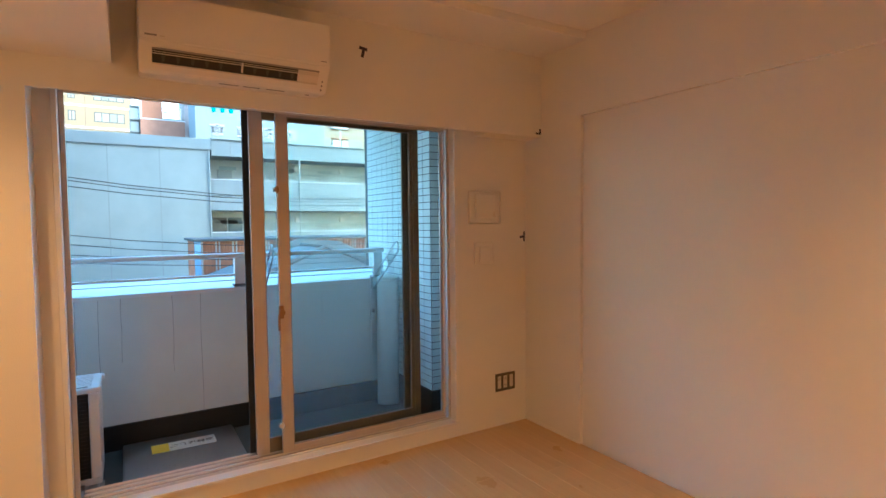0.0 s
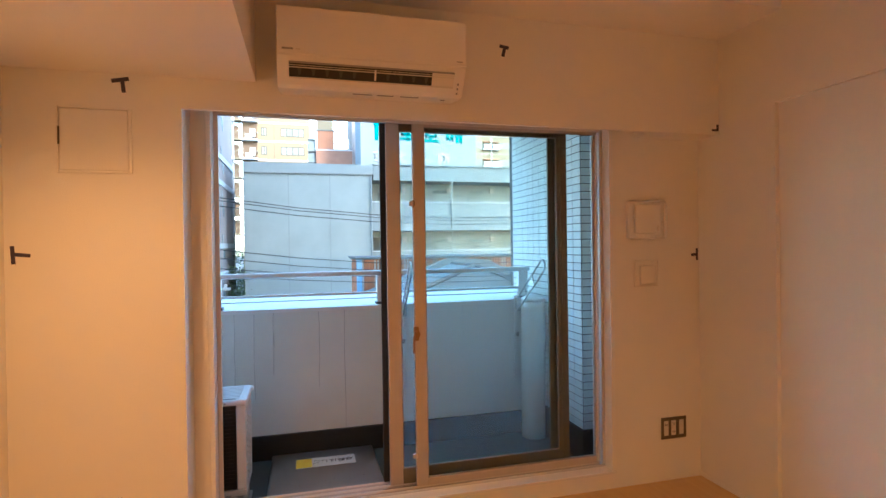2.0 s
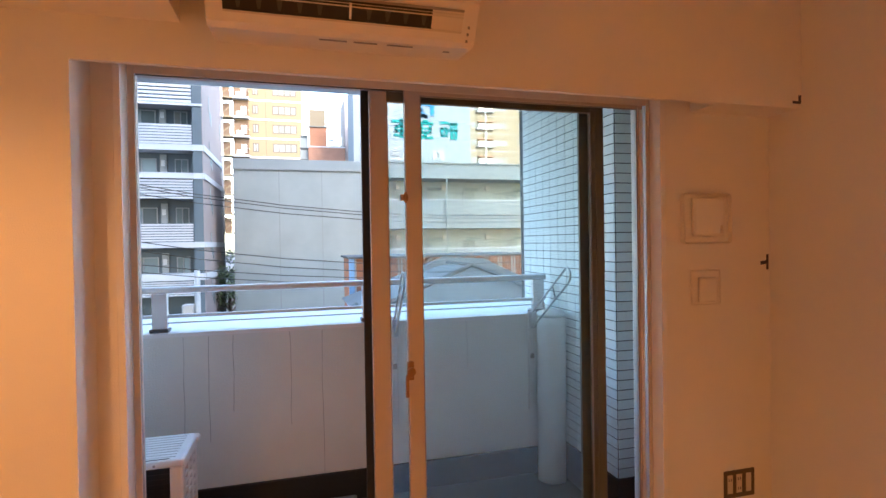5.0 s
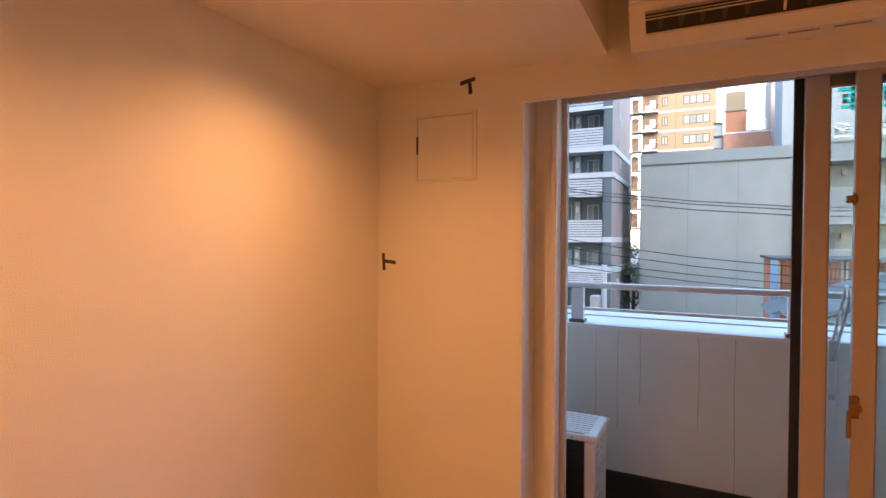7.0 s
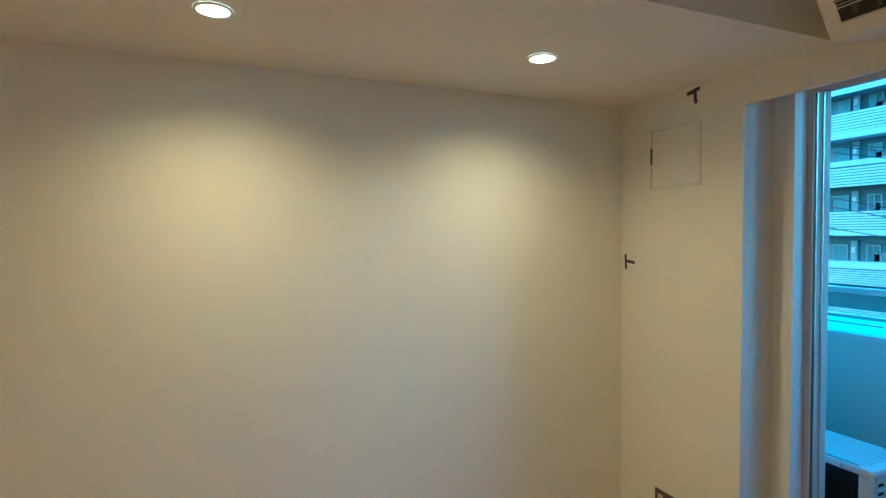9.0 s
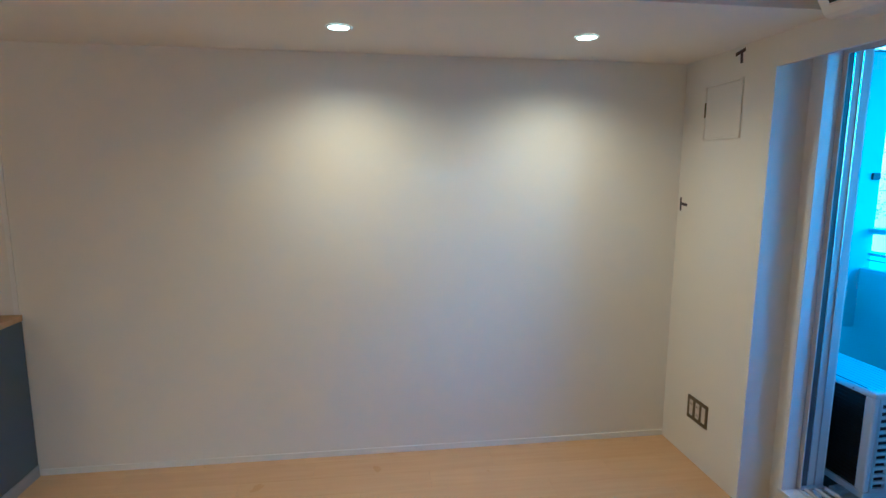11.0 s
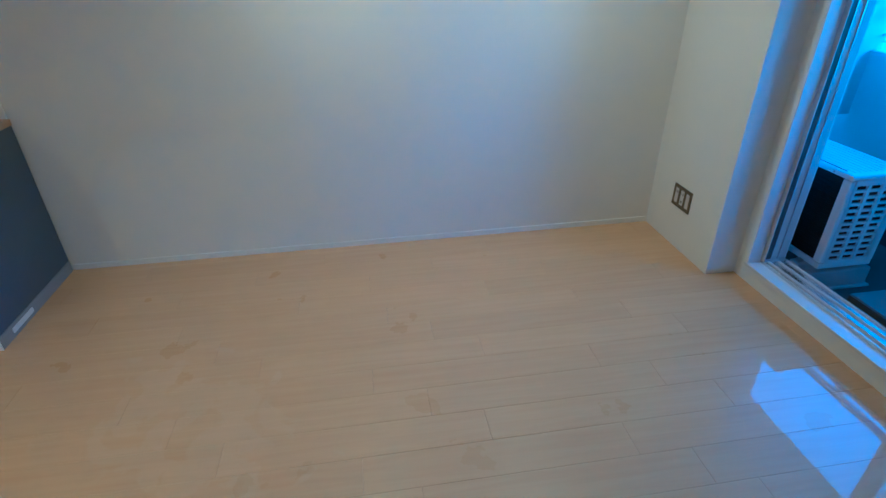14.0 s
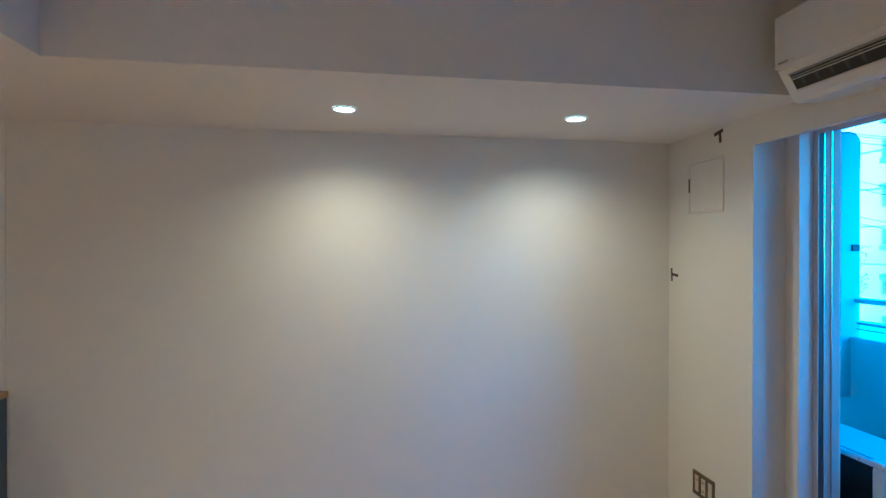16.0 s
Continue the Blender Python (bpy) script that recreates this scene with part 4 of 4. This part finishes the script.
rod(bm, (5.17, 29.9, G), (5.17, 29.9, 5.6), 0.05, 8)
sub("drain_pipe", bm, ACONC2, cb_, o)
CORRM = material("pale_corridor_wall", (0.20, 0.225, 0.225), 0.85, bump=0.2, vary=0.1)
sub("corridor_back", box(5.245, 26.0, 32.2, 40.0, G, 6.2), CORRM, cb_, o, "grey corridor back wall")
sub("corridor_parapet", box(5.36, 26.0, 30.3, 32.2, 5.46, 6.48), ACONC2, cb_, o, "pale concrete roof band")
sub("corridor_band", box(5.25, 26.0, 30.3, 32.2, 2.30, 3.12), ACONC2, cb_, o, "pale concrete floor band")
sub("corridor_band", box(5.25, 26.0, 30.3, 32.2, -1.1, -0.2), ACONC, cb_, o)
sub("gutter", box(5.36, 26.0, 30.2, 30.299, 6.40, 6.48), ACONC2, cb_, o, "thin grey roof edge")
for z0, z1 in ((3.12, 4.14), (-0.2, 1.05)):
    rl = sub("railing", box(5.25, 26.0, 30.34, 30.40, z1 - 0.05, z1), SLAT, cb_, o, "white corridor railing")
    sub("lower_rail", box(5.25, 26.0, 30.34, 30.38, z0 + 0.08, z0 + 0.14), ACONC2, rl, o)
    sub("infill", box(5.3, 26.0, 30.36, 30.37, z0 + 0.15, z1 - 0.055), ACONC2, rl, o, "pale infill sheet of the railing")
    bm = bmesh.new()
    for i in range(34):
        bx(bm, 5.4 + i * 0.6, 5.44 + i * 0.6, 30.345, 30.359, z0, z1 - 0.055)
        if i % 7 in (2, 3):
            for j in range(1, 5):
                bx(bm, 5.4 + i * 0.6 + j * 0.11, 5.43 + i * 0.6 + j * 0.11, 30.345, 30.359, z0 + 0.1, z1 - 0.1)
    sub("bars", bm, JOINT, rl, o)["kind"] = "stuff"
for x in (10.4, 16.0, 22.0):
    sub("drain_pipe", box(x, x + 0.09, 30.22, 30.29, G, 5.46), ACONC, cb_, o, "slender pale drain pipe")
for z in (3.12, -0.2):
    for i in range(6):
        x = 5.9 + i * 3.1
        sub("door", box(x, x + 0.85, 32.15, 32.19, z, z + 1.75), ACONC2, cb_, o, "pale grey corridor door")
        sub("high_window", box(x + 0.1 + (0.5 if i % 2 else 0), x + 1.1 + (0.5 if i % 2 else 0), 32.10, 32.149, z + 1.72, z + 1.95), FARGLASS, cb_, o, "narrow dark high window")
        sub("gas_meter", box(x + 1.6, x + 1.85, 32.0, 32.19, z + 1.8, z + 2.1), ACGREY, cb_, o, "grey gas meter")
        for q in (2.2, 2.7):
            sub("wall_vent", box(x + q, x + q + 0.3, 32.17, 32.19, z + 1.55, z + 1.63), FARGLASS, cb_, o, "small dark vent slot")
        sub("wall_joint", box(x - 0.5, x - 0.46, 32.18, 32.199, z, z + 2.3), ACONC2, cb_, o)
far_window(cb_, o, 5.5, 7.3, 32.13, -0.2, 1.95, 2, True)
for x in (6.4, 8.6, 11.9, 15.2):
    sub("joint", box(x, x + 0.03, 30.285, 30.299, 5.47, 6.39), JOINT, cb_, o)
    sub("joint", box(x + 0.7, x + 0.73, 30.285, 30.299, 2.31, 3.11), JOINT, cb_, o)
sub("roof_box", box(0.6, 2.3, 31.0, 33.0, 6.35, 6.52), ACONC2, cb_, o)
sub("roof_slab", box(12.2, 18.0, 31.0, 33.0, 6.48, 6.62), ACONC2, cb_, o)

# buff tower
tw, o = block("apartment_tower", "tall buff tiled apartment tower lit by low sun", "apartment tower", -7.4, 2.27, 80.0, 95.0, G, 40.0, TOWER)
for k in range(13):
    z = 4.04 + k * 2.79
    far_window(tw, o, -1.98, 1.46, 79.99, z, z + 1.3, 4, True, WINB)
    far_window(tw, o, -4.78, -3.93, 79.99, z, z + 1.3, 2, True, WINB)
    sub("string_course", box(-5.2, 2.28, 79.93, 79.99, z + 1.9, z + 2.12), SLABW, tw, o, "pale string course")
    bl = sub("balcony", box(-7.5, -5.2, 78.9, 80.0, z - 0.85, z - 0.62), SLABW, tw, o, "white balcony slab")
    sub("balcony_recess", box(-7.3, -5.3, 79.95, 79.99, z - 0.6, z + 1.75), BROWNW, bl, o, "recess wall, its shade put into the brown colour")
    sub("unit", box(-6.9, -6.0, 79.1, 79.5, z - 0.6, z + 0.1), SLAT, bl, o, "outdoor unit")
    sub("screen", box(-6.3, -5.6, 79.6, 79.9, z - 0.2, z + 0.95), SLAT, bl, o, "white drying screen")
    sub("balcony_rail", box(-5.75, -5.25, 78.9, 78.95, z + 0.3, z + 0.38), DARKAL, bl, o)
    sub("balcony_rail", box(-5.29, -5.2, 78.9, 80.0, z + 0.3, z + 0.38), DARKAL, bl, o)
    bm = bmesh.new()
    rod(bm, (-9.3, 78.8, z - 0.7), (-7.6, 78.8, z + 0.7), 0.07, 6)
    rod(bm, (-9.3, 78.8, z + 2.0), (-7.6, 78.8, z + 0.8), 0.07, 6)
    sub("stair_flight", bm, YELB, tw, o, "pale outside stair flight")
    sub("landing", box(-9.5, -7.4, 78.8, 80.5, z - 0.9, z - 0.65), YELB, tw, o, "pale stair landing")
    # back of the landing, its shade put into the dark brown
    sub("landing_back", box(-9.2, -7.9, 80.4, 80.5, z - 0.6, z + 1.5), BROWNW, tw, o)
sub("corner_pier", box(-9.6, -9.3, 78.8, 79.2, G, 40), SLABW, tw, o)
sub("joint", box(-2.95, -2.88, 79.985, 79.999, G, 40), BROWNW, tw, o)

# brick roof house with brown clad stack
bh, o = block("brick_building", "red brick building with a brown clad roof stack", "building", 2.55, 6.35, 55.0, 62.0, G, 11.66, BRICKR)
sub("brick_cap", box(2.5, 6.4, 54.95, 62.0, 11.66, 11.76), SLABW, bh, o, "pale cap on the brick wall")
sub("cladding", box(2.72, 4.45, 55.2, 58.0, 11.76, 13.78), BROWNM, bh, o, "brown corrugated roof stack")
for i in range(8):
    sub("corrugation", box(2.78 + i * 0.21, 2.84 + i * 0.21, 55.13, 55.2, 11.76, 13.74), BROWNM, bh, o)
sub("side_cladding", box(2.56, 2.70, 55.2, 58.0, 10.6, 13.78), ACGREY, bh, o, "grey side of the stack")
sub("stack_cap", box(2.52, 4.55, 55.1, 58.1, 13.78, 13.9), ROOFEDGE, bh, o)
sub("roof_tower", box(2.75, 4.4, 56.2, 58.2, 13.9, 15.9), YELB, bh, o, "cream upper stack")
sub("upper_side", box(2.58, 2.74, 56.2, 58.2, 13.9, 15.9), ACGREY, bh, o, "grey side of the upper stack")
sub("pipe_arm", box(4.5, 6.1, 55.6, 55.7, 12.92, 13.02), ACGREY, bh, o)
sub("pipe_arm", box(4.5, 5.2, 55.3, 55.45, 12.42, 12.55), ROOFEDGE, bh, o)
sub("flue", box(6.0, 6.1, 55.6, 55.7, 11.76, 12.92), ACGREY, bh, o)
sub("roof_house", box(4.6, 6.5, 57.5, 60.0, 11.76, 12.35), ACONC2, bh, o, "grey roof house")
sub("side_block", box(1.75, 2.5, 56.0, 60.0, G, 13.0), ACONC2, bh, o, "pale grey side block")
for z in (10.4, 11.6, 12.9):
    sub("ledge", box(1.7, 2.5, 55.8, 56.0, z, z + 0.12), ROOFEDGE, bh, o)
wh, o = block("white_building", "narrow pale pink and white building beside the sign board", "building", 6.45, 8.2, 56.0, 62.0, G, 17.5, PINKW)
for z in (9.8, 10.4, 11.0):
    sub("vent", box(6.9, 7.05, 55.95, 55.99, z, z + 0.2), ACGREY, wh, o)
wf, o = block("sunlit_building", "white sunlit building beyond the apartment house", "building", -48.0, -24.5, 40.0, 50.0, G, 20.0, BRIGHTW)
for k in range(7):
    sub("ledge", box(-48.0, -24.5, 39.9, 39.99, -3.0 + k * 3.1, -2.9 + k * 3.1), ACONC, wf, o)

# sign building
sg, o = block("sign_building", "pale blue rooftop sign board building", "sign building", 6.2, 17.05, 45.0, 50.0, G, 17.5, SIGNB)


def glyph(x, z, w, h, strokes, mat, name):
    for a, b, c, d in strokes:
        bm = bmesh.new()
        bx(bm, x + a * w - 0.045, x + c * w + 0.045, 44.93, 44.99, z + b * h - 0.035, z + d * h + 0.035)
        sub(name, bm, mat, sg, o)


ST = [[(0, 0.8, 1, 0.92), (0.05, 0.0, 0.17, 0.8), (0.85, 0.0, 0.97, 0.8), (0.25, 0.5, 0.75, 0.6), (0.25, 0.25, 0.75, 0.35), (0.45, 0.0, 0.57, 0.6)],
      [(0, 0.82, 1, 0.93), (0.44, 0, 0.56, 1.0), (0.15, 0.3, 0.85, 0.4), (0.15, 0.55, 0.85, 0.65), (0.15, 0.3, 0.25, 0.65), (0.75, 0.3, 0.85, 0.65), (0.1, 0.08, 0.9, 0.16)],
      [(0.1, 0.78, 0.9, 0.88), (0.4, 0.88, 0.6, 1.0), (0.2, 0.5, 0.8, 0.58), (0.2, 0.3, 0.3, 0.78), (0.7, 0.3, 0.8, 0.78), (0.2, 0.28, 0.8, 0.36), (0.1, 0.0, 0.9, 0.1), (0.42, 0.1, 0.54, 0.3)],
      [(0, 0.85, 0.42, 0.95), (0.05, 0.2, 0.15, 0.6), (0.3, 0.2, 0.4, 0.6), (0.05, 0.55, 0.4, 0.63), (0.05, 0.15, 0.4, 0.23), (0.5, 0.82, 1, 0.92), (0.5, 0.45, 1, 0.54), (0.6, 0, 0.7, 0.9), (0.82, 0, 0.92, 0.9)]]
for i, s in enumerate(ST):
    glyph(7.43 + i * 2.235, 10.97, 1.7, 1.66, s, TEAL, "sign_mark")
for i in range(4):
    glyph(7.3 + i * 2.02, 9.0, 1.08, 0.95, ST[(i + 1) % 4], GREYSIGN, "sign_relief")
pts = []
for i in range(25):
    th = math.pi * (0.15 + 1.35 * i / 24)
    pts.append((11.4 + 0.65 * math.cos(th), 13.55 + 0.45 * math.sin(th)) if i < 12 else (12.0 + 0.8 * (i - 12) / 12 + 0.25 * math.sin(i), 13.3 + 0.35 * math.cos((i - 12) * 0.35)))
bm = bmesh.new()
for x, z in pts[12:]:
    bx(bm, x - 0.2, x + 0.2, 44.92, 44.98, z - 0.14, z + 0.14)
bx(bm, 13.2, 13.6, 44.92, 44.98, 13.05, 14.2)
bx(bm, 11.9, 13.2, 44.92, 44.98, 13.95, 14.2)
sub("sign_swoosh", bm, BLUE, sg, o, "blue swoosh shape")
bm = bmesh.new()
for x, z in pts[:12]:
    bx(bm, x - 0.14, x + 0.14, 44.92, 44.98, z - 0.4, z - 0.1)
sub("sign_swoosh", bm, TEAL, sg, o, "teal swoosh shape")
sub("sign_line", box(9.45, 9.52, 44.93, 44.98, 13.1, 14.6), GREYSIGN, sg, o)

# cream tower
yb, o = block("cream_tower", "cream apartment tower in low sun", "apartment tower", 28.5, 46.0, 80.0, 92.0, G, 38.0, YELB)
for k in range(12):
    z = 3.0 + k * 2.87
    far_window(yb, o, 32.8, 35.4, 79.99, z, z + 0.95, 3, k % 2 == 0, GREYW)
    far_window(yb, o, 29.1, 30.0, 79.99, z, z + 0.95, 2, False, GREYW)
    sub("ledge", box(29.9, 32.9, 79.3, 80.0, z - 0.28, z - 0.16), SLABW, yb, o, "white unit ledge")
    for x in (30.2, 31.7):
        sub("unit", box(x, x + 0.95, 79.4, 79.85, z - 0.16, z + 0.6), SLAT, yb, o, "outdoor unit")
        sub("canopy", box(x - 0.1, x + 1.1, 79.5, 80.0, z + 0.95, z + 1.08), BROWNM, yb, o, "thin brown canopy")
    bm = bmesh.new()
    prism(bm, [(37.5, z + 1.1), (37.9, z + 1.1), (39.6, z - 0.4), (39.2, z - 0.4)], "y", 79.7, 79.99)
    # frame grey reused to give stair flight and opening their shade
    sub("stair_flight", bm, GREYW, yb, o, "stair flight, its shade put into the grey colour")
    sub("stair_opening", box(37.4, 37.9, 79.95, 79.99, z + 0.1, z + 1.1), GREYW, yb, o)
    sub("landing", box(39.6, 42.0, 79.6, 79.99, z - 0.55, z - 0.2), ACGREY, yb, o, "grey landing")
    sub("string_course", box(28.45, 42.0, 79.95, 79.99, z - 0.9, z - 0.84), SLABW, yb, o)
sub("drain_pipe", box(31.35, 31.47, 79.3, 79.39, G, 38.0), SLABW, yb, o)

# rusty shed wall
sh, o = block("rusty_shed", "long shed wall of rusty striped corrugated sheets", "shed", 3.4, 11.45, 20.3, 24.0, G, 0.76, RUST)
sub("blue_frame", box(3.28, 3.5, 20.1, 20.3, G, 0.78), material("faded_blue_paint", (0.14, 0.24, 0.36), 0.6), sh, o, "faded blue frame post")
sub("eave", box(3.25, 11.5, 20.05, 24.0, 0.77, 0.86), ROOFEDGE, sh, o, "dark flat eave")
for i in range(60):
    x = 3.53 + i * 0.13
    sub("sheet_rib", box(x, x + 0.06, 20.24, 20.299, -1.8, 0.75), RUSTW if (i * 7919) % 5 < 2 else RUST, sh, o, "faded corrugated rib")

# pitched roofs below
hs = base("low_house", "low house with grey pitched roofs below the balcony", "house", at=(6.0, 15.0, G))


def roof(name, pts, faces, mat, label=""):
    bm = bmesh.new()
    vs = [bm.verts.new(Vector(p) - Vector((6.0, 15.0, G))) for p in pts]
    for f in faces:
        bm.faces.new([vs[i] for i in f])
    bmesh.ops.recalc_face_normals(bm, faces=bm.faces)
    return part(name, bm, mat, hs, label)


A1 = [(3.0, 12.2, -0.45), (6.39, 13.6, 0.67), (8.7, 12.2, -0.32), (3.0, 16.2, -0.45), (6.39, 16.2, 0.67), (8.7, 16.2, -0.32)]
roof("roof", A1, ((0, 1, 4, 3), (1, 2, 5, 4), (0, 2, 1), (3, 4, 5), (0, 3, 5, 2)), SLATEROOF, "slate-grey pitched roof")
A2 = [(2.9, 16.4, -0.75), (6.55, 17.4, 0.85), (8.2, 17.4, 0.75), (10.4, 16.6, -0.4), (2.9, 19.4, -0.75), (10.4, 19.4, -0.4)]
roof("rear_roof", A2, ((0, 3, 2, 1), (0, 1, 4), (2, 3, 5), (1, 2, 5, 4), (0, 4, 5, 3)), SLATEROOF, "paler grey hipped rear roof")
V0 = Vector((6.0, 15.0, G))
part("ridge", tube([Vector(A1[0]) - V0, Vector(A1[1]) - V0, Vector(A1[2]) - V0], 0.09, 6), ROOFEDGE, hs, "dark roof edge")
part("ridge", tube([Vector(A1[1]) - V0, Vector(A1[4]) - V0], 0.08, 6), ROOFEDGE, hs)
for i in range(7):
    p = Vector(A1[1]).lerp(Vector(A1[2]), 0.25 + i * 0.1) - V0
    part("tile_row", tube([p + Vector((0, 0, 0.03)), p + Vector((0.35, -0.6, -0.25))], 0.03, 5), ROOFEDGE, hs)
part("wall", box(-2.2, 4.4, -2.4, 1.1, 0, 5.2), ACONC2, hs)


# wires and pole
def wire(p0, p1, sag, label):
    p0, p1 = Vector(p0), Vector(p1)
    pts = []
    for i in range(17):
        s = i / 16
        q = p0.lerp(p1, s)
        q.z -= sag * 4 * s * (1 - s)
        pts.append(q - p0)
    w = part("cable", tube(pts, 0.009, 5), WIREM, None, label)
    w.location = p0
    tagged(w, category="cable")
    w["group"] = "overhead cables"
    return w


for z0, z1, y in ((5.83, 3.03, 9.0), (5.78, 2.97, 9.05), (5.62, 2.93, 9.1), (4.75, 2.0, 9.3), (4.55, 1.85, 9.4), (3.4, 1.3, 9.6), (3.2, 1.2, 9.8)):
    wire((-12.0, y, z0), (14.0, y, z1), 2.27 if z0 > 4 else 1.6, "black overhead cable sagging across the street")
up_ = base("utility_pole", "grey concrete utility pole with cables", "utility pole", at=(-1.95, 17.0, G))
bm = bmesh.new()
rod(bm, (0, 0, 0), (0, 0, 6.6), 0.11, 12, 0.09)
part("shaft", bm, POLE, up_)
part("cross_arm", box(-0.6, 0.6, -0.05, 0.05, 5.9, 5.98), ACGREY, up_)
part("transformer", box(-0.45, -0.1, -0.2, 0.2, 4.9, 5.5, 0.05), ACGREY, up_)
for i in range(3):
    part("insulator", box(-0.5 + i * 0.45, -0.42 + i * 0.45, -0.04, 0.04, 5.98, 6.1), SLAT, up_)


for x in (-12.0, 14.0):
    pl = base("utility_pole", "grey concrete utility pole carrying the overhead cables", "utility pole", at=(x, 9.4, G))
    bm = bmesh.new()
    rod(bm, (0, 0, 0), (0, 0, 12.4), 0.15, 12, 0.11)
    part("shaft", bm, POLE, pl)
    for z in (9.0, 10.7):
        part("cross_arm", box(-0.05, 0.05, -0.6, 0.6, z, z + 0.08), ACGREY, pl)


# trees
def tree(x, y, top, seed, label):
    rnd = random.Random(seed)
    t = base("tree", label, "tree", "street trees", (x, y, G))
    h = top - G
    bm = bmesh.new()
    rod(bm, (0, 0, 0), (0.1, 0, h * 0.7), 0.18, 8, 0.09)
    for i in range(6):
        th = rnd.uniform(0, 6.28)
        z = h * rnd.uniform(0.45, 0.65)
        rod(bm, (0.07, 0, z), (math.cos(th) * 1.1, math.sin(th) * 1.1, z + h * 0.2), 0.06, 6, 0.02)
    part("trunk", bm, BARK, t)
    verts, faces = [], []
    for c in range(34):
        th, rr = rnd.uniform(0, 6.28), rnd.uniform(0.2, 1.5)
        cx, cy, cz = rr * math.cos(th), rr * math.sin(th), h * rnd.uniform(0.62, 0.97)
        for i in range(70):
            d = Vector((rnd.gauss(0, 0.3), rnd.gauss(0, 0.3), rnd.gauss(0, 0.22)))
            p = Vector((cx, cy, cz)) + d
            u = Vector((rnd.uniform(-1, 1), rnd.uniform(-1, 1), rnd.uniform(-0.5, 0.5))).normalized() * 0.07
            w_ = u.cross(Vector((rnd.uniform(-1, 1), rnd.uniform(-1, 1), 1))).normalized() * 0.04
            n = len(verts)
            verts += [p - u, p - w_, p + u, p + w_]
            faces.append((n, n + 1, n + 2, n + 3))
    me = bpy.data.meshes.new("crown")
    me.from_pydata(verts, [], faces)
    me.materials.append(LEAF)
    c = new("crown", me)
    c.parent = t
    return t


for i, (x, y, top) in enumerate(((-21.5, 22.0, 1.3), (-24.5, 26.0, 1.6), (-27.0, 25.0, 1.2), (-2.75, 31.5, 0.2), (-2.6, 34.5, 1.4))):
    tree(x, y, top, i, "leafy green tree beside the apartment house")

# ---- floor planks ----
fl = tagged(base("floor", "", "", at=(0, 0, 0)), "pale whitish wood plank floor, glossy", kind="structure")
PW, PL = 0.1405, 0.909
ENDS = {0: -1.58, -1: -1.762, -2: -1.32, -3: -1.511, -4: -1.713, -5: -1.25, -6: -1.442, -7: -1.63}


def piece_mesh(name, w, l, h, mat, bev):
    """A top-chamfered slab with its corner at the origin."""
    v = [(0, 0, -h), (w, 0, -h), (w, l, -h), (0, l, -h), (0, 0, -bev), (w, 0, -bev), (w, l, -bev), (0, l, -bev),
         (bev, bev, 0), (w - bev, bev, 0), (w - bev, l - bev, 0), (bev, l - bev, 0)]
    f = [(0, 1, 5, 4), (1, 2, 6, 5), (2, 3, 7, 6), (3, 0, 4, 7), (4, 5, 9, 8), (5, 6, 10, 9), (6, 7, 11, 10), (7, 4, 8, 11), (8, 9, 10, 11)]
    me = bpy.data.meshes.new(name)
    me.from_pydata(v, [], f)
    me.materials.append(mat)
    return me


cache = {}
for k in range(-13, 12):
    x1 = 1.7445 + PW * k
    x0 = max(x1 - PW, 0.0)
    x1 = min(x1, W + 0.024)
    if x1 - x0 < 0.01:
        continue
    y = ENDS.get(k, -1.1 - 0.909 * ((k * 0.371) % 1)) - 5 * PL
    while y < WY:
        y0, y1 = max(y, YB), min(y + PL, WY)
        if y1 - y0 > 0.01:
            key = (round(x1 - x0, 4), round(y1 - y0, 4))
            if key not in cache:
                cache[key] = piece_mesh("plank", x1 - x0 - 0.0004, y1 - y0 - 0.0004, 0.012, PLANK, 0.0006)
            ob = new("plank", cache[key])
            ob.parent = fl
            ob.location = (x0, y0, 0)
        y += PL

# ---- tiles of the pillar ----
TH, TW, TJ = 0.0500, 0.1000, 0.0048
tile_a = piece_mesh("tile", TW - TJ, TH - TJ, 0.004, TILE, 0.0008)
count = 0
far_v, far_f = [], []
for face in ("side", "front"):
    n = int((PYF - PYN) / TW) if face == "side" else 6
    for i in range(n):
        for j in range(int((PZT - 0.17) / TH)):
            z = 0.165 + j * TH
            if face == "side":
                if i * TW + PYN + TW > PY and z < PZ - 0.02:
                    continue
                m = Matrix.Translation((PX - 0.004, PYN + (i + 1) * TW - TJ / 2, z)) @ Matrix(((0, 0, -1, 0), (-1, 0, 0, 0), (0, 1, 0, 0), (0, 0, 0, 1)))
            else:
                m = Matrix.Translation((PX + i * TW + TJ / 2, PYN - 0.004, z)) @ Matrix(((1, 0, 0, 0), (0, 0, -1, 0), (0, 1, 0, 0), (0, 0, 0, 1)))
            near = (face == "front" and i < 3) or (face == "side" and i < 4)
            if near and count < 300:
                ob = new("tile", tile_a)
                ob.parent = pil
                ob.matrix_basis = m
                count += 1
            else:
                b0 = len(far_v)
                far_v += [m @ v.co for v in tile_a.vertices]
                far_f += [tuple(b0 + q for q in p.vertices) for p in tile_a.polygons]
me = bpy.data.meshes.new("tile_field")
me.from_pydata(far_v, [], far_f)
me.materials.append(TILE)
tf = new("tile_field", me)
tf.parent = pil
tagged(tf, kind="stuff")
